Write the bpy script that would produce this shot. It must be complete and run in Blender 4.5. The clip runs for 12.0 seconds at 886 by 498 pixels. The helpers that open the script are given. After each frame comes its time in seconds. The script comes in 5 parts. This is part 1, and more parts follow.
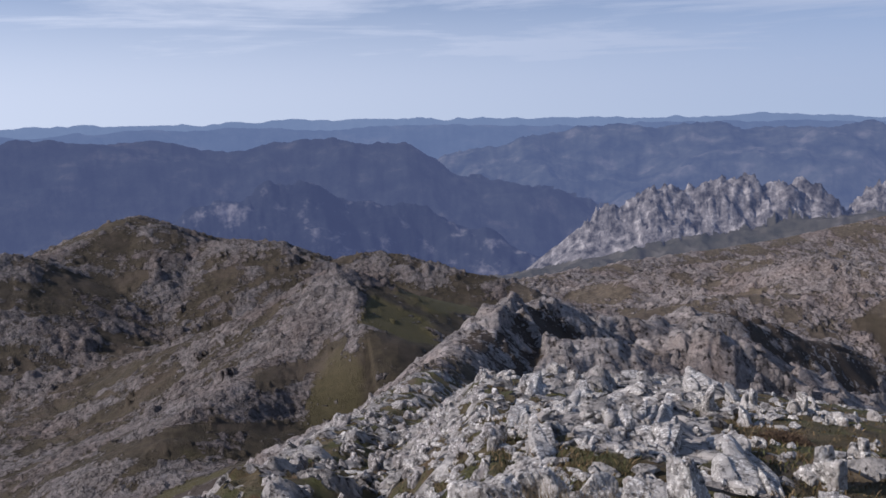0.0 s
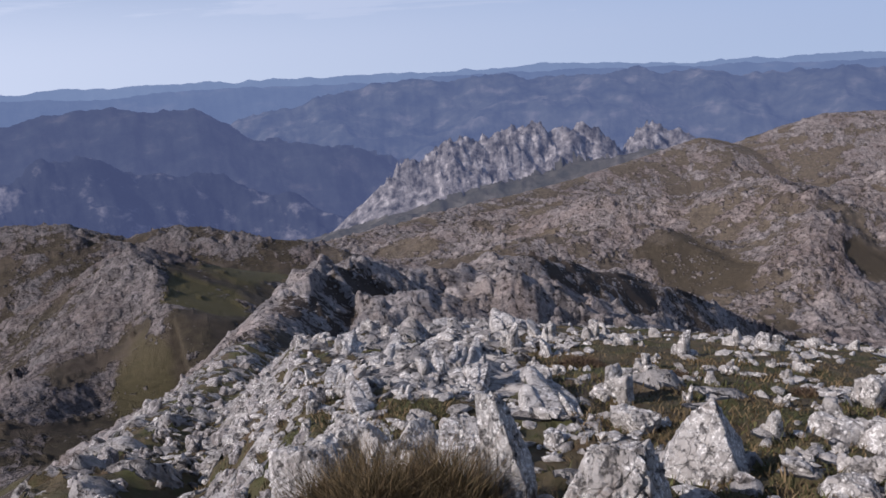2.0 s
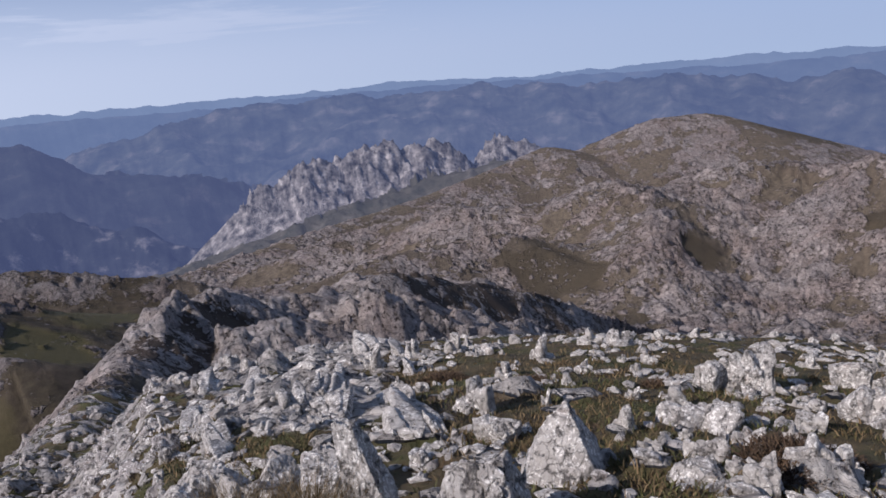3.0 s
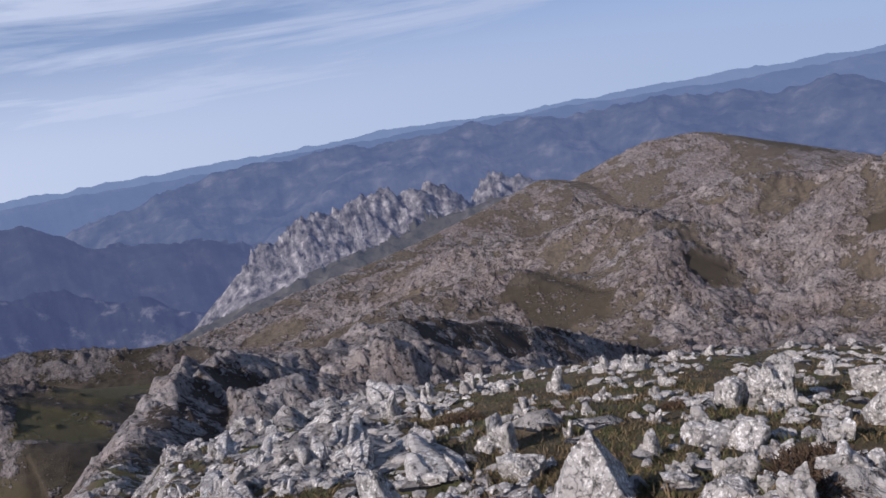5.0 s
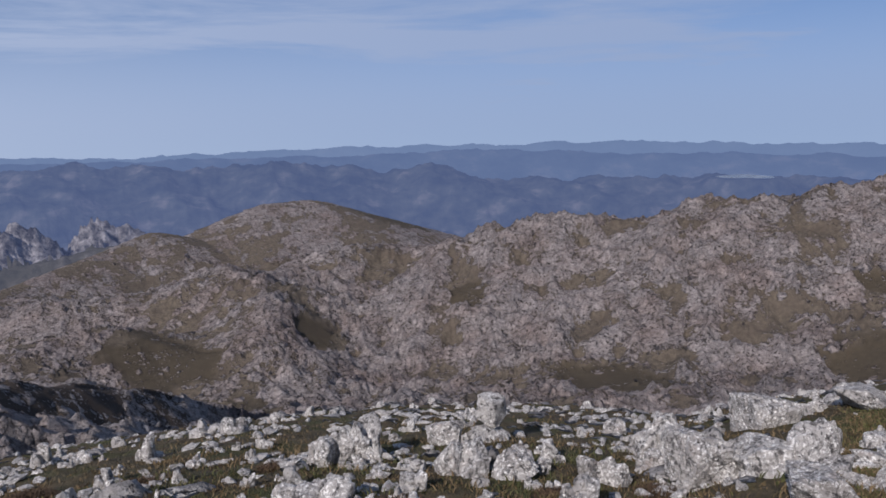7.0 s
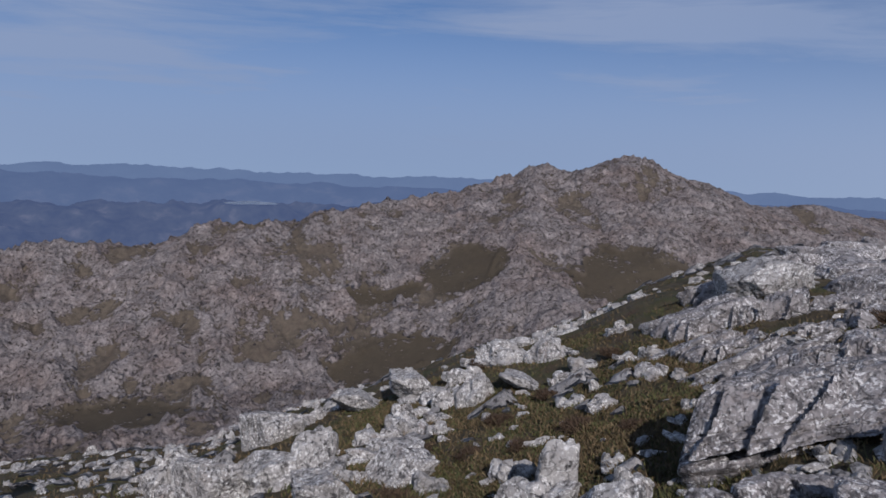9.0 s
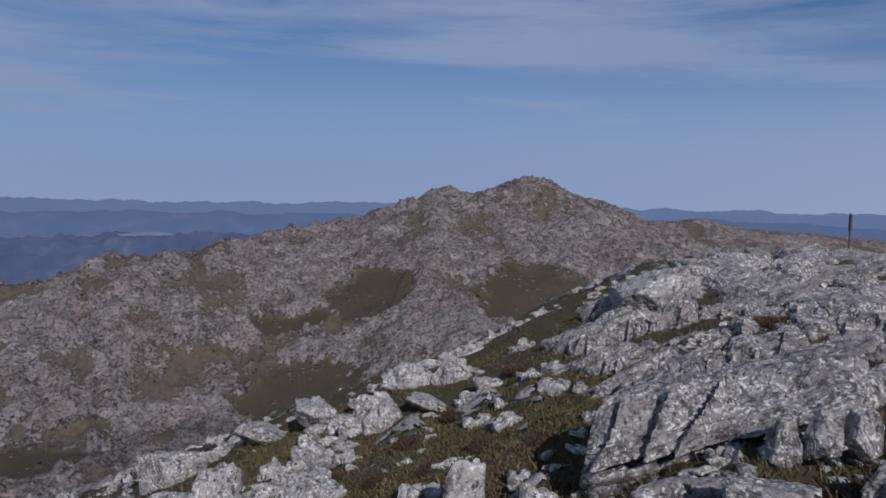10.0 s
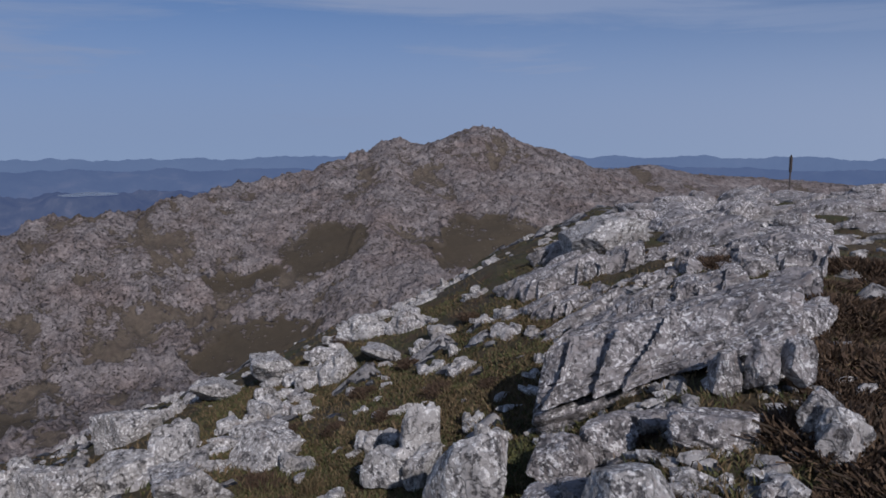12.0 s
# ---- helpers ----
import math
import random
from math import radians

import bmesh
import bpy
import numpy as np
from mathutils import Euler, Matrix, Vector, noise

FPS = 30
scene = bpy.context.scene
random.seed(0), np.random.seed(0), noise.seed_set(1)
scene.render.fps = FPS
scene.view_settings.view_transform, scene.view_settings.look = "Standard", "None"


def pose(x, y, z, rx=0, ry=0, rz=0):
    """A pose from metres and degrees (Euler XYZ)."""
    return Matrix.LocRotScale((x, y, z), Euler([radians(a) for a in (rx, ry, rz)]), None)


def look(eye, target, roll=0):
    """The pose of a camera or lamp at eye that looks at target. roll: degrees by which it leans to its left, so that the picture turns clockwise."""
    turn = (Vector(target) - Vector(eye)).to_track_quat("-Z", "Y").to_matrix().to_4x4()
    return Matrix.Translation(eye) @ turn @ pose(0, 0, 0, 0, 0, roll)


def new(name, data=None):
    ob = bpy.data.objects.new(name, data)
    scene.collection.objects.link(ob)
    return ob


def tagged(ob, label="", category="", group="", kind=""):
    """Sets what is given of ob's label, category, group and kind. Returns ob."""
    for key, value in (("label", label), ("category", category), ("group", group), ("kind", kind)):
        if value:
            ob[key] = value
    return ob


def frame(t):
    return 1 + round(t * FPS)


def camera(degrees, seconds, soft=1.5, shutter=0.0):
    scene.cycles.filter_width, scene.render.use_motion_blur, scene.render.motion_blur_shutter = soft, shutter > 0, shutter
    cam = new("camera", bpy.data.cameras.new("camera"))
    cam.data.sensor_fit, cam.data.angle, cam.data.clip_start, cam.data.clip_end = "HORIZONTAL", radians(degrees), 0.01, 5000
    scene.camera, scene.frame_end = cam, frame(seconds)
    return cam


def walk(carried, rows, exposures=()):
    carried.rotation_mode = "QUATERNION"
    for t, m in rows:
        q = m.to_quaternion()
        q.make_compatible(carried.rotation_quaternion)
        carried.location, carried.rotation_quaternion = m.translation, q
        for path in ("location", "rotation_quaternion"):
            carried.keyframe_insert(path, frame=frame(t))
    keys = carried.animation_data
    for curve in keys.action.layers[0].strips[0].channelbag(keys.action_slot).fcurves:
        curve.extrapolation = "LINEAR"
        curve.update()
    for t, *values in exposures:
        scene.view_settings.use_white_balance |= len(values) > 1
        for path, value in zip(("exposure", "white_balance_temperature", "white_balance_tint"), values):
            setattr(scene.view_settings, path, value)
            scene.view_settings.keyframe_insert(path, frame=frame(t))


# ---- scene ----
# The camera: held at eye height on a summit, turning slowly to the right.
cam = camera(60.0, 12.0, soft=1.6)
PATH = [
    (0, pose(-0.112, 0.069, 1.590, 78.48, 1.00, -2.80)),
    (0.5, pose(-0.092, 0.098, 1.574, 75.43, 0.86, -7.09)),
    (1, pose(-0.099, 0.074, 1.584, 75.64, 0.96, -10.05)),
    (1.5, pose(-0.094, 0.059, 1.589, 75.21, 1.87, -13.13)),
    (2, pose(-0.077, 0.041, 1.589, 75.00, 2.80, -17.91)),
    (2.5, pose(-0.010, 0.038, 1.593, 76.79, 2.93, -23.83)),
    (2.7, pose(0.021, 0.048, 1.596, 75.98, 2.84, -26.87)),
    (4.3, pose(0.004, 0.055, 1.598, 75.83, 10.66, -29.74)),
    (4.5, pose(-0.004, 0.046, 1.599, 74.59, 12.56, -28.47)),
    (5, pose(0.007, 0.060, 1.586, 78.68, 9.82, -30.00)),
    (5.5, pose(0.055, 0.094, 1.560, 79.25, 9.73, -35.84)),
    (6, pose(0.059, 0.079, 1.563, 77.73, 7.32, -39.84)),
    (6.5, pose(0.060, 0.044, 1.572, 79.29, 3.19, -48.34)),
    (7, pose(0.041, 0.005, 1.584, 80.57, 1.09, -57.27)),
    (7.5, pose(0.082, -0.037, 1.586, 82.11, 1.55, -67.97)),
    (7.7, pose(0.088, -0.058, 1.592, 82.69, 1.62, -71.64)),
    (9.3, pose(0.081, -0.048, 1.592, 82.94, -2.19, -95.87)),
    (9.5, pose(0.088, -0.066, 1.597, 83.27, -1.76, -97.48)),
    (10, pose(0.065, -0.094, 1.601, 84.71, -0.70, -99.80)),
    (10.5, pose(0.045, -0.098, 1.599, 85.05, -0.66, -100.51)),
    (11, pose(0.047, -0.083, 1.594, 84.01, -0.34, -97.60)),
    (11.5, pose(0.062, -0.083, 1.585, 83.28, 0.30, -96.94)),
    (12, pose(0.046, -0.109, 1.570, 81.14, 0.47, -103.51)),
]
walk(cam, PATH, exposures=[(0, -0.05, 5930, 15), (0.5, 0.05, 5980, 16.5), (2.5, 0.06, 5980, 17), (4.5, -0.10, 5930, 17), (5, 0.03, 5930, 17), (5.5, -0.07, 5930, 17), (6, -0.08, 5930, 17), (7, -0.18, 5830, 14.5), (9.5, -0.52, 5640, 14), (10.5, -0.60, 5590, 14), (12, -0.62, 5640, 15)])

# ---- world and sun ----
SUN_TURN, SUN_HIGH = 98.0, 33.0      # degrees to the left of +y, and above the horizon


def link(tree, a, b):
    tree.links.new(a, b)


def make_world():
    world = bpy.data.worlds.new("sky")
    scene.world = world
    world.use_nodes = True
    t = world.node_tree
    n = t.nodes
    n.clear()
    co = n.new("ShaderNodeTexCoord")
    lift = n.new("ShaderNodeVectorMath")
    lift.operation = "ADD"
    lift.inputs[1].default_value = (0, 0, 0.11)      # the summit looks down on the horizon
    link(t, co.outputs["Generated"], lift.inputs[0])
    norm = n.new("ShaderNodeVectorMath")
    norm.operation = "NORMALIZE"
    link(t, lift.outputs[0], norm.inputs[0])
    sky = n.new("ShaderNodeTexSky")
    sky.sky_type = "NISHITA"
    sky.sun_disc = False
    sky.sun_elevation = radians(SUN_HIGH)
    sky.sun_rotation = radians(-SUN_TURN)
    sky.altitude = 1300
    sky.air_density, sky.dust_density, sky.ozone_density = 1.0, 0.3, 4.0
    link(t, norm.outputs[0], sky.inputs["Vector"])
    # thin streaky cloud in slightly slanting bands
    sep = n.new("ShaderNodeSeparateXYZ")
    link(t, norm.outputs[0], sep.inputs[0])
    round_ = n.new("ShaderNodeMath")
    round_.operation = "ARCTAN2"
    link(t, sep.outputs["X"], round_.inputs[0])
    link(t, sep.outputs["Y"], round_.inputs[1])
    bands = n.new("ShaderNodeCombineXYZ")
    link(t, round_.outputs[0], bands.inputs[0])
    link(t, sep.outputs["Z"], bands.inputs[1])

    def cloud_noise(turned, size, scale, rough, bend):
        turn = n.new("ShaderNodeMapping")
        turn.inputs["Rotation"].default_value = (0, 0, radians(turned))
        turn.inputs["Scale"].default_value = (*size, 1.0)
        turn.inputs["Location"].default_value = (1.3, 0.4, 0)
        link(t, bands.outputs[0], turn.inputs["Vector"])
        made = n.new("ShaderNodeTexNoise")
        made.inputs["Scale"].default_value = scale
        made.inputs["Detail"].default_value = 7
        made.inputs["Roughness"].default_value = rough
        made.inputs["Distortion"].default_value = bend
        link(t, turn.outputs[0], made.inputs["Vector"])
        return made

    noi = cloud_noise(4, (1.0, 5.0), 1.5, 0.55, 0.5)
    wisp = cloud_noise(-9, (1.5, 17.0), 1.5, 0.62, 0.5)
    both = n.new("ShaderNodeMath")
    both.operation = "MULTIPLY_ADD"
    both.inputs[1].default_value = 0.55
    link(t, wisp.outputs["Fac"], both.inputs[0])
    part_ = n.new("ShaderNodeMath")
    part_.operation = "MULTIPLY"
    part_.inputs[1].default_value = 0.45
    link(t, noi.outputs["Fac"], part_.inputs[0])
    link(t, part_.outputs[0], both.inputs[2])
    ramp = n.new("ShaderNodeValToRGB")
    ramp.color_ramp.elements[0].position, ramp.color_ramp.elements[1].position = 0.37, 0.57
    ramp.color_ramp.elements[0].color = (0.0, 0.0, 0.0, 1)
    ramp.color_ramp.elements[1].color = (0.85, 0.85, 0.85, 1)
    link(t, both.outputs[0], ramp.inputs[0])
    # the layer thins out overhead
    thin = n.new("ShaderNodeMapRange")
    thin.interpolation_type = "SMOOTHSTEP"
    thin.inputs["From Min"].default_value, thin.inputs["From Max"].default_value = 0.28, 0.70
    thin.inputs["To Min"].default_value, thin.inputs["To Max"].default_value = 1.0, 0.25
    link(t, sep.outputs["Z"], thin.inputs["Value"])
    cloud = n.new("ShaderNodeMath")
    cloud.operation = "MULTIPLY"
    link(t, ramp.outputs[0], cloud.inputs[0])
    link(t, thin.outputs[0], cloud.inputs[1])
    # and away from the sun
    off_sun = n.new("ShaderNodeMapRange")
    off_sun.interpolation_type = "SMOOTHSTEP"
    off_sun.inputs["From Min"].default_value, off_sun.inputs["From Max"].default_value = 1.65, 2.5
    off_sun.inputs["To Min"].default_value, off_sun.inputs["To Max"].default_value = 1.0, 0.55
    link(t, round_.outputs[0], off_sun.inputs["Value"])
    fewer = n.new("ShaderNodeMath")
    fewer.operation = "MULTIPLY"
    link(t, cloud.outputs[0], fewer.inputs[0])
    link(t, off_sun.outputs[0], fewer.inputs[1])
    cloud = fewer
    # the veil is brighter towards the sun, as thin cloud is
    toward = n.new("ShaderNodeVectorMath")
    toward.operation = "DOT_PRODUCT"
    toward.inputs[1].default_value = (-math.sin(radians(SUN_TURN)) * math.cos(radians(SUN_HIGH)), math.cos(radians(SUN_TURN)) * math.cos(radians(SUN_HIGH)), math.sin(radians(SUN_HIGH)))
    link(t, norm.outputs[0], toward.inputs[0])
    glow = n.new("ShaderNodeMapRange")
    glow.inputs["From Min"].default_value, glow.inputs["From Max"].default_value = -1.0, 0.6
    glow.inputs["To Min"].default_value, glow.inputs["To Max"].default_value = 0.0, 1.0
    link(t, toward.outputs["Value"], glow.inputs["Value"])
    lit = n.new("ShaderNodeMixRGB")
    lit.inputs["Color1"].default_value = (3.1, 3.9, 5.5, 1)
    lit.inputs["Color2"].default_value = (8.8, 9.2, 9.9, 1)
    link(t, glow.outputs[0], lit.inputs["Fac"])
    mix = n.new("ShaderNodeMixRGB")
    link(t, lit.outputs[0], mix.inputs["Color2"])
    # towards the horizon the veil closes into even haze
    low = n.new("ShaderNodeMapRange")
    low.interpolation_type = "SMOOTHSTEP"
    low.inputs["From Min"].default_value, low.inputs["From Max"].default_value = 0.10, 0.32
    low.inputs["To Min"].default_value, low.inputs["To Max"].default_value = 0.85, 0.0
    link(t, sep.outputs["Z"], low.inputs["Value"])
    veil = n.new("ShaderNodeMath")
    veil.operation = "MAXIMUM"
    link(t, cloud.outputs[0], veil.inputs[0])
    link(t, low.outputs[0], veil.inputs[1])
    link(t, veil.outputs[0], mix.inputs["Fac"])
    link(t, sky.outputs[0], mix.inputs["Color1"])
    bg = n.new("ShaderNodeBackground")
    bg.inputs["Strength"].default_value = 0.092
    link(t, mix.outputs[0], bg.inputs["Color"])
    out = n.new("ShaderNodeOutputWorld")
    link(t, bg.outputs[0], out.inputs["Surface"])


make_world()
sun_data = bpy.data.lights.new("sun", "SUN")
sun_data.energy, sun_data.angle, sun_data.color = 4.6, radians(0.6), (1.0, 0.885, 0.775)
sun = new("sun", sun_data)
sun.matrix_world = look((-math.sin(radians(SUN_TURN)) * math.cos(radians(SUN_HIGH)) * 50,
                         math.cos(radians(SUN_TURN)) * math.cos(radians(SUN_HIGH)) * 50,
                         math.sin(radians(SUN_HIGH)) * 50), (0, 0, 0))

# ---- materials ----
def node(t, kind, **values):
    made = t.nodes.new(kind)
    for key, value in values.items():
        made.inputs[key].default_value = value
    return made


def fresh(name, rough=0.9):
    m = bpy.data.materials.new(name)
    m.use_nodes = True
    t = m.node_tree
    b = t.nodes["Principled BSDF"]
    b.inputs["Roughness"].default_value = rough
    b.inputs["Specular IOR Level"].default_value = 0.25
    return m, t, b


def noise_node(t, vector, scale, detail=6, rough=0.6, distort=0.0):
    made = node(t, "ShaderNodeTexNoise", Scale=scale, Detail=detail, Roughness=rough, Distortion=distort)
    link(t, vector, made.inputs["Vector"])
    return made.outputs["Fac"]


def ramp_node(t, fac, *stops):
    made = t.nodes.new("ShaderNodeValToRGB")
    ramp = made.color_ramp
    while len(ramp.elements) < len(stops):
        ramp.elements.new(0.5)
    for e, (place, colour) in zip(ramp.elements, stops):
        e.position = place
        e.color = (*colour, 1) if isinstance(colour, tuple) else (colour, colour, colour, 1)
    link(t, fac, made.inputs[0])
    return made.outputs["Color"]


def mix_node(t, fac, a, b, kind="MIX"):
    made = t.nodes.new("ShaderNodeMixRGB")
    made.blend_type = kind
    for value, socket in ((fac, made.inputs["Fac"]), (a, made.inputs["Color1"]), (b, made.inputs["Color2"])):
        if isinstance(value, bpy.types.NodeSocket):
            link(t, value, socket)
        elif isinstance(value, tuple):
            socket.default_value = (*value, 1)
        else:
            socket.default_value = value
    return made.outputs["Color"]


def math_node(t, kind, a, b=0.0, clamp=False):
    made = t.nodes.new("ShaderNodeMath")
    made.operation, made.use_clamp = kind, clamp
    for value, socket in ((a, made.inputs[0]), (b, made.inputs[1])):
        if isinstance(value, bpy.types.NodeSocket):
            link(t, value, socket)
        else:
            socket.default_value = value
    return made.outputs[0]


def bump_node(t, b, height, strength, distance):
    made = node(t, "ShaderNodeBump", Strength=strength, Distance=distance)
    link(t, height, made.inputs["Height"])
    link(t, made.outputs[0], b.inputs["Normal"])


def place_of(t, local=False):
    if local:
        return t.nodes.new("ShaderNodeTexCoord").outputs["Object"]
    return t.nodes.new("ShaderNodeNewGeometry").outputs["Position"]


def attribute(t, name):
    made = t.nodes.new("ShaderNodeAttribute")
    made.attribute_name = name
    return made.outputs["Fac"]


def karst_material(name, grain, green=0.0, mix=(0.45, 0.0), edge=(1.25, 0.12), sward=(0.06, 0.05, 0.03), pit=1.0, pits_at=(0.34, 0.44), rock=((0.20, 0.18, 0.175), (0.37, 0.345, 0.335)), grass=((0.055, 0.048, 0.024), (0.12, 0.098, 0.058))):
    """Bare limestone broken by turf; grain is the size in metres of the smallest blocks, mix how far two noises vary the turf, edge how much turf hides the stones and how soft their rims are."""
    m, t, b = fresh(name)
    p = place_of(t)
    coarse = noise_node(t, p, 0.16 / grain, 5, 0.6)
    fine = noise_node(t, p, 0.55 / grain, 7, 0.66, 0.4)
    stone = ramp_node(t, fine, (0.30, rock[0]), (0.62, rock[1]))
    stone = mix_node(t, ramp_node(t, coarse, (0.4, 0.0), (0.7, 0.5)), stone, (0.21, 0.18, 0.165))
    # dark specks: the shade of small gaps, put into the stone colour
    pits = ramp_node(t, noise_node(t, p, pit / grain, 4, 0.6), (pits_at[0], 0.0), (pits_at[1], 1.0))
    stone = mix_node(t, pits, (0.085, 0.072, 0.066), stone)
    turf = ramp_node(t, noise_node(t, p, 0.35 / grain, 7, 0.65), (0.35, grass[0]), (0.66, grass[1]))
    broad = noise_node(t, p, 0.05 / grain, 5, 0.6)
    turf = mix_node(t, ramp_node(t, broad, (0.48, 0.0), (0.66, 0.5)), turf, (0.10, 0.078, 0.06))
    if mix[1]:
        # iron-stained and grey stretches of stone, tens of metres wide
        stain = noise_node(t, p, 0.03 / grain, 5, 0.65)
        stone = mix_node(t, ramp_node(t, stain, (0.42, 0.0), (0.62, 0.55)), stone, mix_node(t, 1.0, stone, (0.72, 0.60, 0.54), "MULTIPLY"))
    meadow = ramp_node(t, attribute(t, "meadow"), (0.15, 0.0), (0.8, 0.75))
    turf = mix_node(t, meadow, turf, mix_node(t, fine, sward, tuple(1.5 * c for c in sward)))
    if green:
        fresh_grass = ramp_node(t, noise_node(t, p, 1.1, 6, 0.65), (0.46, 0.0), (0.60, green))
        turf = mix_node(t, fresh_grass, turf, (0.07, 0.075, 0.026))
        russet = ramp_node(t, noise_node(t, p, 1.7, 6, 0.7), (0.55, 0.0), (0.66, 0.8))
        turf = mix_node(t, russet, turf, (0.10, 0.06, 0.036))
        straw = ramp_node(t, noise_node(t, p, 2.7, 6, 0.7), (0.58, 0.0), (0.70, 0.7))
        turf = mix_node(t, straw, turf, (0.17, 0.125, 0.065))
    # turf follows the hollows; single stones of two sizes stand out of it, and close up to bare rock where there is little turf
    g = math_node(t, "ADD", attribute(t, "turf"), math_node(t, "MULTIPLY", math_node(t, "SUBTRACT", coarse, 0.5), mix[0]))
    g = math_node(t, "ADD", g, math_node(t, "MULTIPLY", math_node(t, "SUBTRACT", broad, 0.5), mix[1]))
    g = math_node(t, "MULTIPLY", g, edge[0])
    bent = t.nodes.new("ShaderNodeVectorMath")
    bent.operation = "MULTIPLY_ADD"
    bent.inputs[1].default_value = (1.6 * grain,) * 3
    wave = node(t, "ShaderNodeTexNoise", Scale=0.7 / grain, Detail=4)
    link(t, p, wave.inputs["Vector"])
    link(t, wave.outputs["Color"], bent.inputs[0])
    link(t, p, bent.inputs[2])
    stones, domes = 0.0, 0.0
    for size in (6.0, 2.4, 1.1):
        cell = node(t, "ShaderNodeTexVoronoi", Scale=1 / (size * grain))
        rim = node(t, "ShaderNodeTexVoronoi", Scale=1 / (size * grain))
        rim.feature = "DISTANCE_TO_EDGE"
        link(t, bent.outputs[0], cell.inputs["Vector"])
        link(t, bent.outputs[0], rim.inputs["Vector"])
        keep = math_node(t, "ADD", math_node(t, "MULTIPLY", rim.outputs["Distance"], 0.9), cell.outputs["Color"])
        keep = math_node(t, "SUBTRACT", keep, g)
        stones = math_node(t, "MAXIMUM", ramp_node(t, keep, (0.0, 0.0), (edge[1], 1.0)), stones)
        domes = math_node(t, "MAXIMUM", math_node(t, "MULTIPLY", ramp_node(t, keep, (0.0, 0.0), (0.35, 1.0)), 0.25 * size), domes)
        crack = ramp_node(t, rim.outputs["Distance"], (0.01, 0.82), (0.06, 1.0))
        stone = mix_node(t, 1.0, stone, crack, "MULTIPLY")
        stone = mix_node(t, 1.0, stone, ramp_node(t, cell.outputs["Color"], (0.0, 0.80), (1.0, 1.14)), "MULTIPLY")
    g = math_node(t, "SUBTRACT", 1.0, stones)
    link(t, mix_node(t, g, stone, turf), b.inputs["Base Color"])
    high = math_node(t, "ADD", fine, math_node(t, "MULTIPLY", pits, 0.5))
    tuft = noise_node(t, p, 1.6 / grain, 6, 0.75)
    high = math_node(t, "ADD", math_node(t, "MULTIPLY", high, math_node(t, "SUBTRACT", 1.05, g)), math_node(t, "MULTIPLY", tuft, math_node(t, "MULTIPLY", g, 0.45)))
    high = math_node(t, "ADD", high, domes)
    bump_node(t, b, high, 1.0, grain * 1.1)
    return m


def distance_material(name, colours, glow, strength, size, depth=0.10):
    """Far wooded ranges: relief in the mesh, bluish distance colour, the haze of the lit air painted in as a faint even
    emission.
    """
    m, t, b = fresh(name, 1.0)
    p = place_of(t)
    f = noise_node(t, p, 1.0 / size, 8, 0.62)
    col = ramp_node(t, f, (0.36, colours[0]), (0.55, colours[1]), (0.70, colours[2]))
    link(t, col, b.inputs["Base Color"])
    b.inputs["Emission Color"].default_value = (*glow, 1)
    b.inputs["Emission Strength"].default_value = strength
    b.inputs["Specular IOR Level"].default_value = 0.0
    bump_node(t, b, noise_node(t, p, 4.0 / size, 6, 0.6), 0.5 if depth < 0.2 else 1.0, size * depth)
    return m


M_GROUND = karst_material("summit_turf_and_stone", 0.11, 0.8, mix=(0.5, 0.0), edge=(1.35, 0.10), rock=((0.25, 0.236, 0.22), (0.52, 0.50, 0.468)), grass=((0.055, 0.047, 0.024), (0.13, 0.10, 0.055)))
M_SPUR = karst_material("pale_karst_spur", 0.3, mix=(0.9, 0.9), edge=(1.15, 0.10), sward=(0.040, 0.030, 0.026), pit=0.6, pits_at=(0.355, 0.425), rock=((0.21, 0.193, 0.182), (0.42, 0.392, 0.37)), grass=((0.048, 0.039, 0.026), (0.105, 0.085, 0.056)))
M_MID = karst_material("karst_slope", 0.95, mix=(0.9, 1.2), edge=(1.20, 0.16), sward=(0.048, 0.038, 0.023), pit=0.6, pits_at=(0.355, 0.425), rock=((0.196, 0.171, 0.158), (0.362, 0.326, 0.306)), grass=((0.080, 0.066, 0.049), (0.160, 0.131, 0.096)))
# same mix as the massif, with stone and turf darkened for the valley
M_VALLEY = karst_material("dark_valley_slope", 0.8, mix=(0.9, 1.0), edge=(1.25, 0.16), sward=(0.072, 0.064, 0.023), rock=((0.10, 0.09, 0.086), (0.225, 0.206, 0.197)), grass=((0.034, 0.028, 0.019), (0.070, 0.057, 0.036)))
# far land glows more with distance: air haze painted into each layer's emission
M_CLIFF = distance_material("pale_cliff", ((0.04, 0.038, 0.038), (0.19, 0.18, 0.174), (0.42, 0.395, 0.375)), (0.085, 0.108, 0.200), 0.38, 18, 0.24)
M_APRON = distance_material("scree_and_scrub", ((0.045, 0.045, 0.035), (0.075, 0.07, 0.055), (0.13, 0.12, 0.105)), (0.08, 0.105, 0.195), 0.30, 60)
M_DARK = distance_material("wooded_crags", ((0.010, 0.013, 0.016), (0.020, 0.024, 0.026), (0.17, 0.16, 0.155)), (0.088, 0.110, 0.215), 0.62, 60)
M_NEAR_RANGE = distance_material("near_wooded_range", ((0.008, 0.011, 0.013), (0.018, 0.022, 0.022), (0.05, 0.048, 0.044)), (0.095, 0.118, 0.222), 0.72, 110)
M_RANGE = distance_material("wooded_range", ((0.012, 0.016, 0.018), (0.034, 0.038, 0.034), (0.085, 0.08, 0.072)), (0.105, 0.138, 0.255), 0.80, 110)
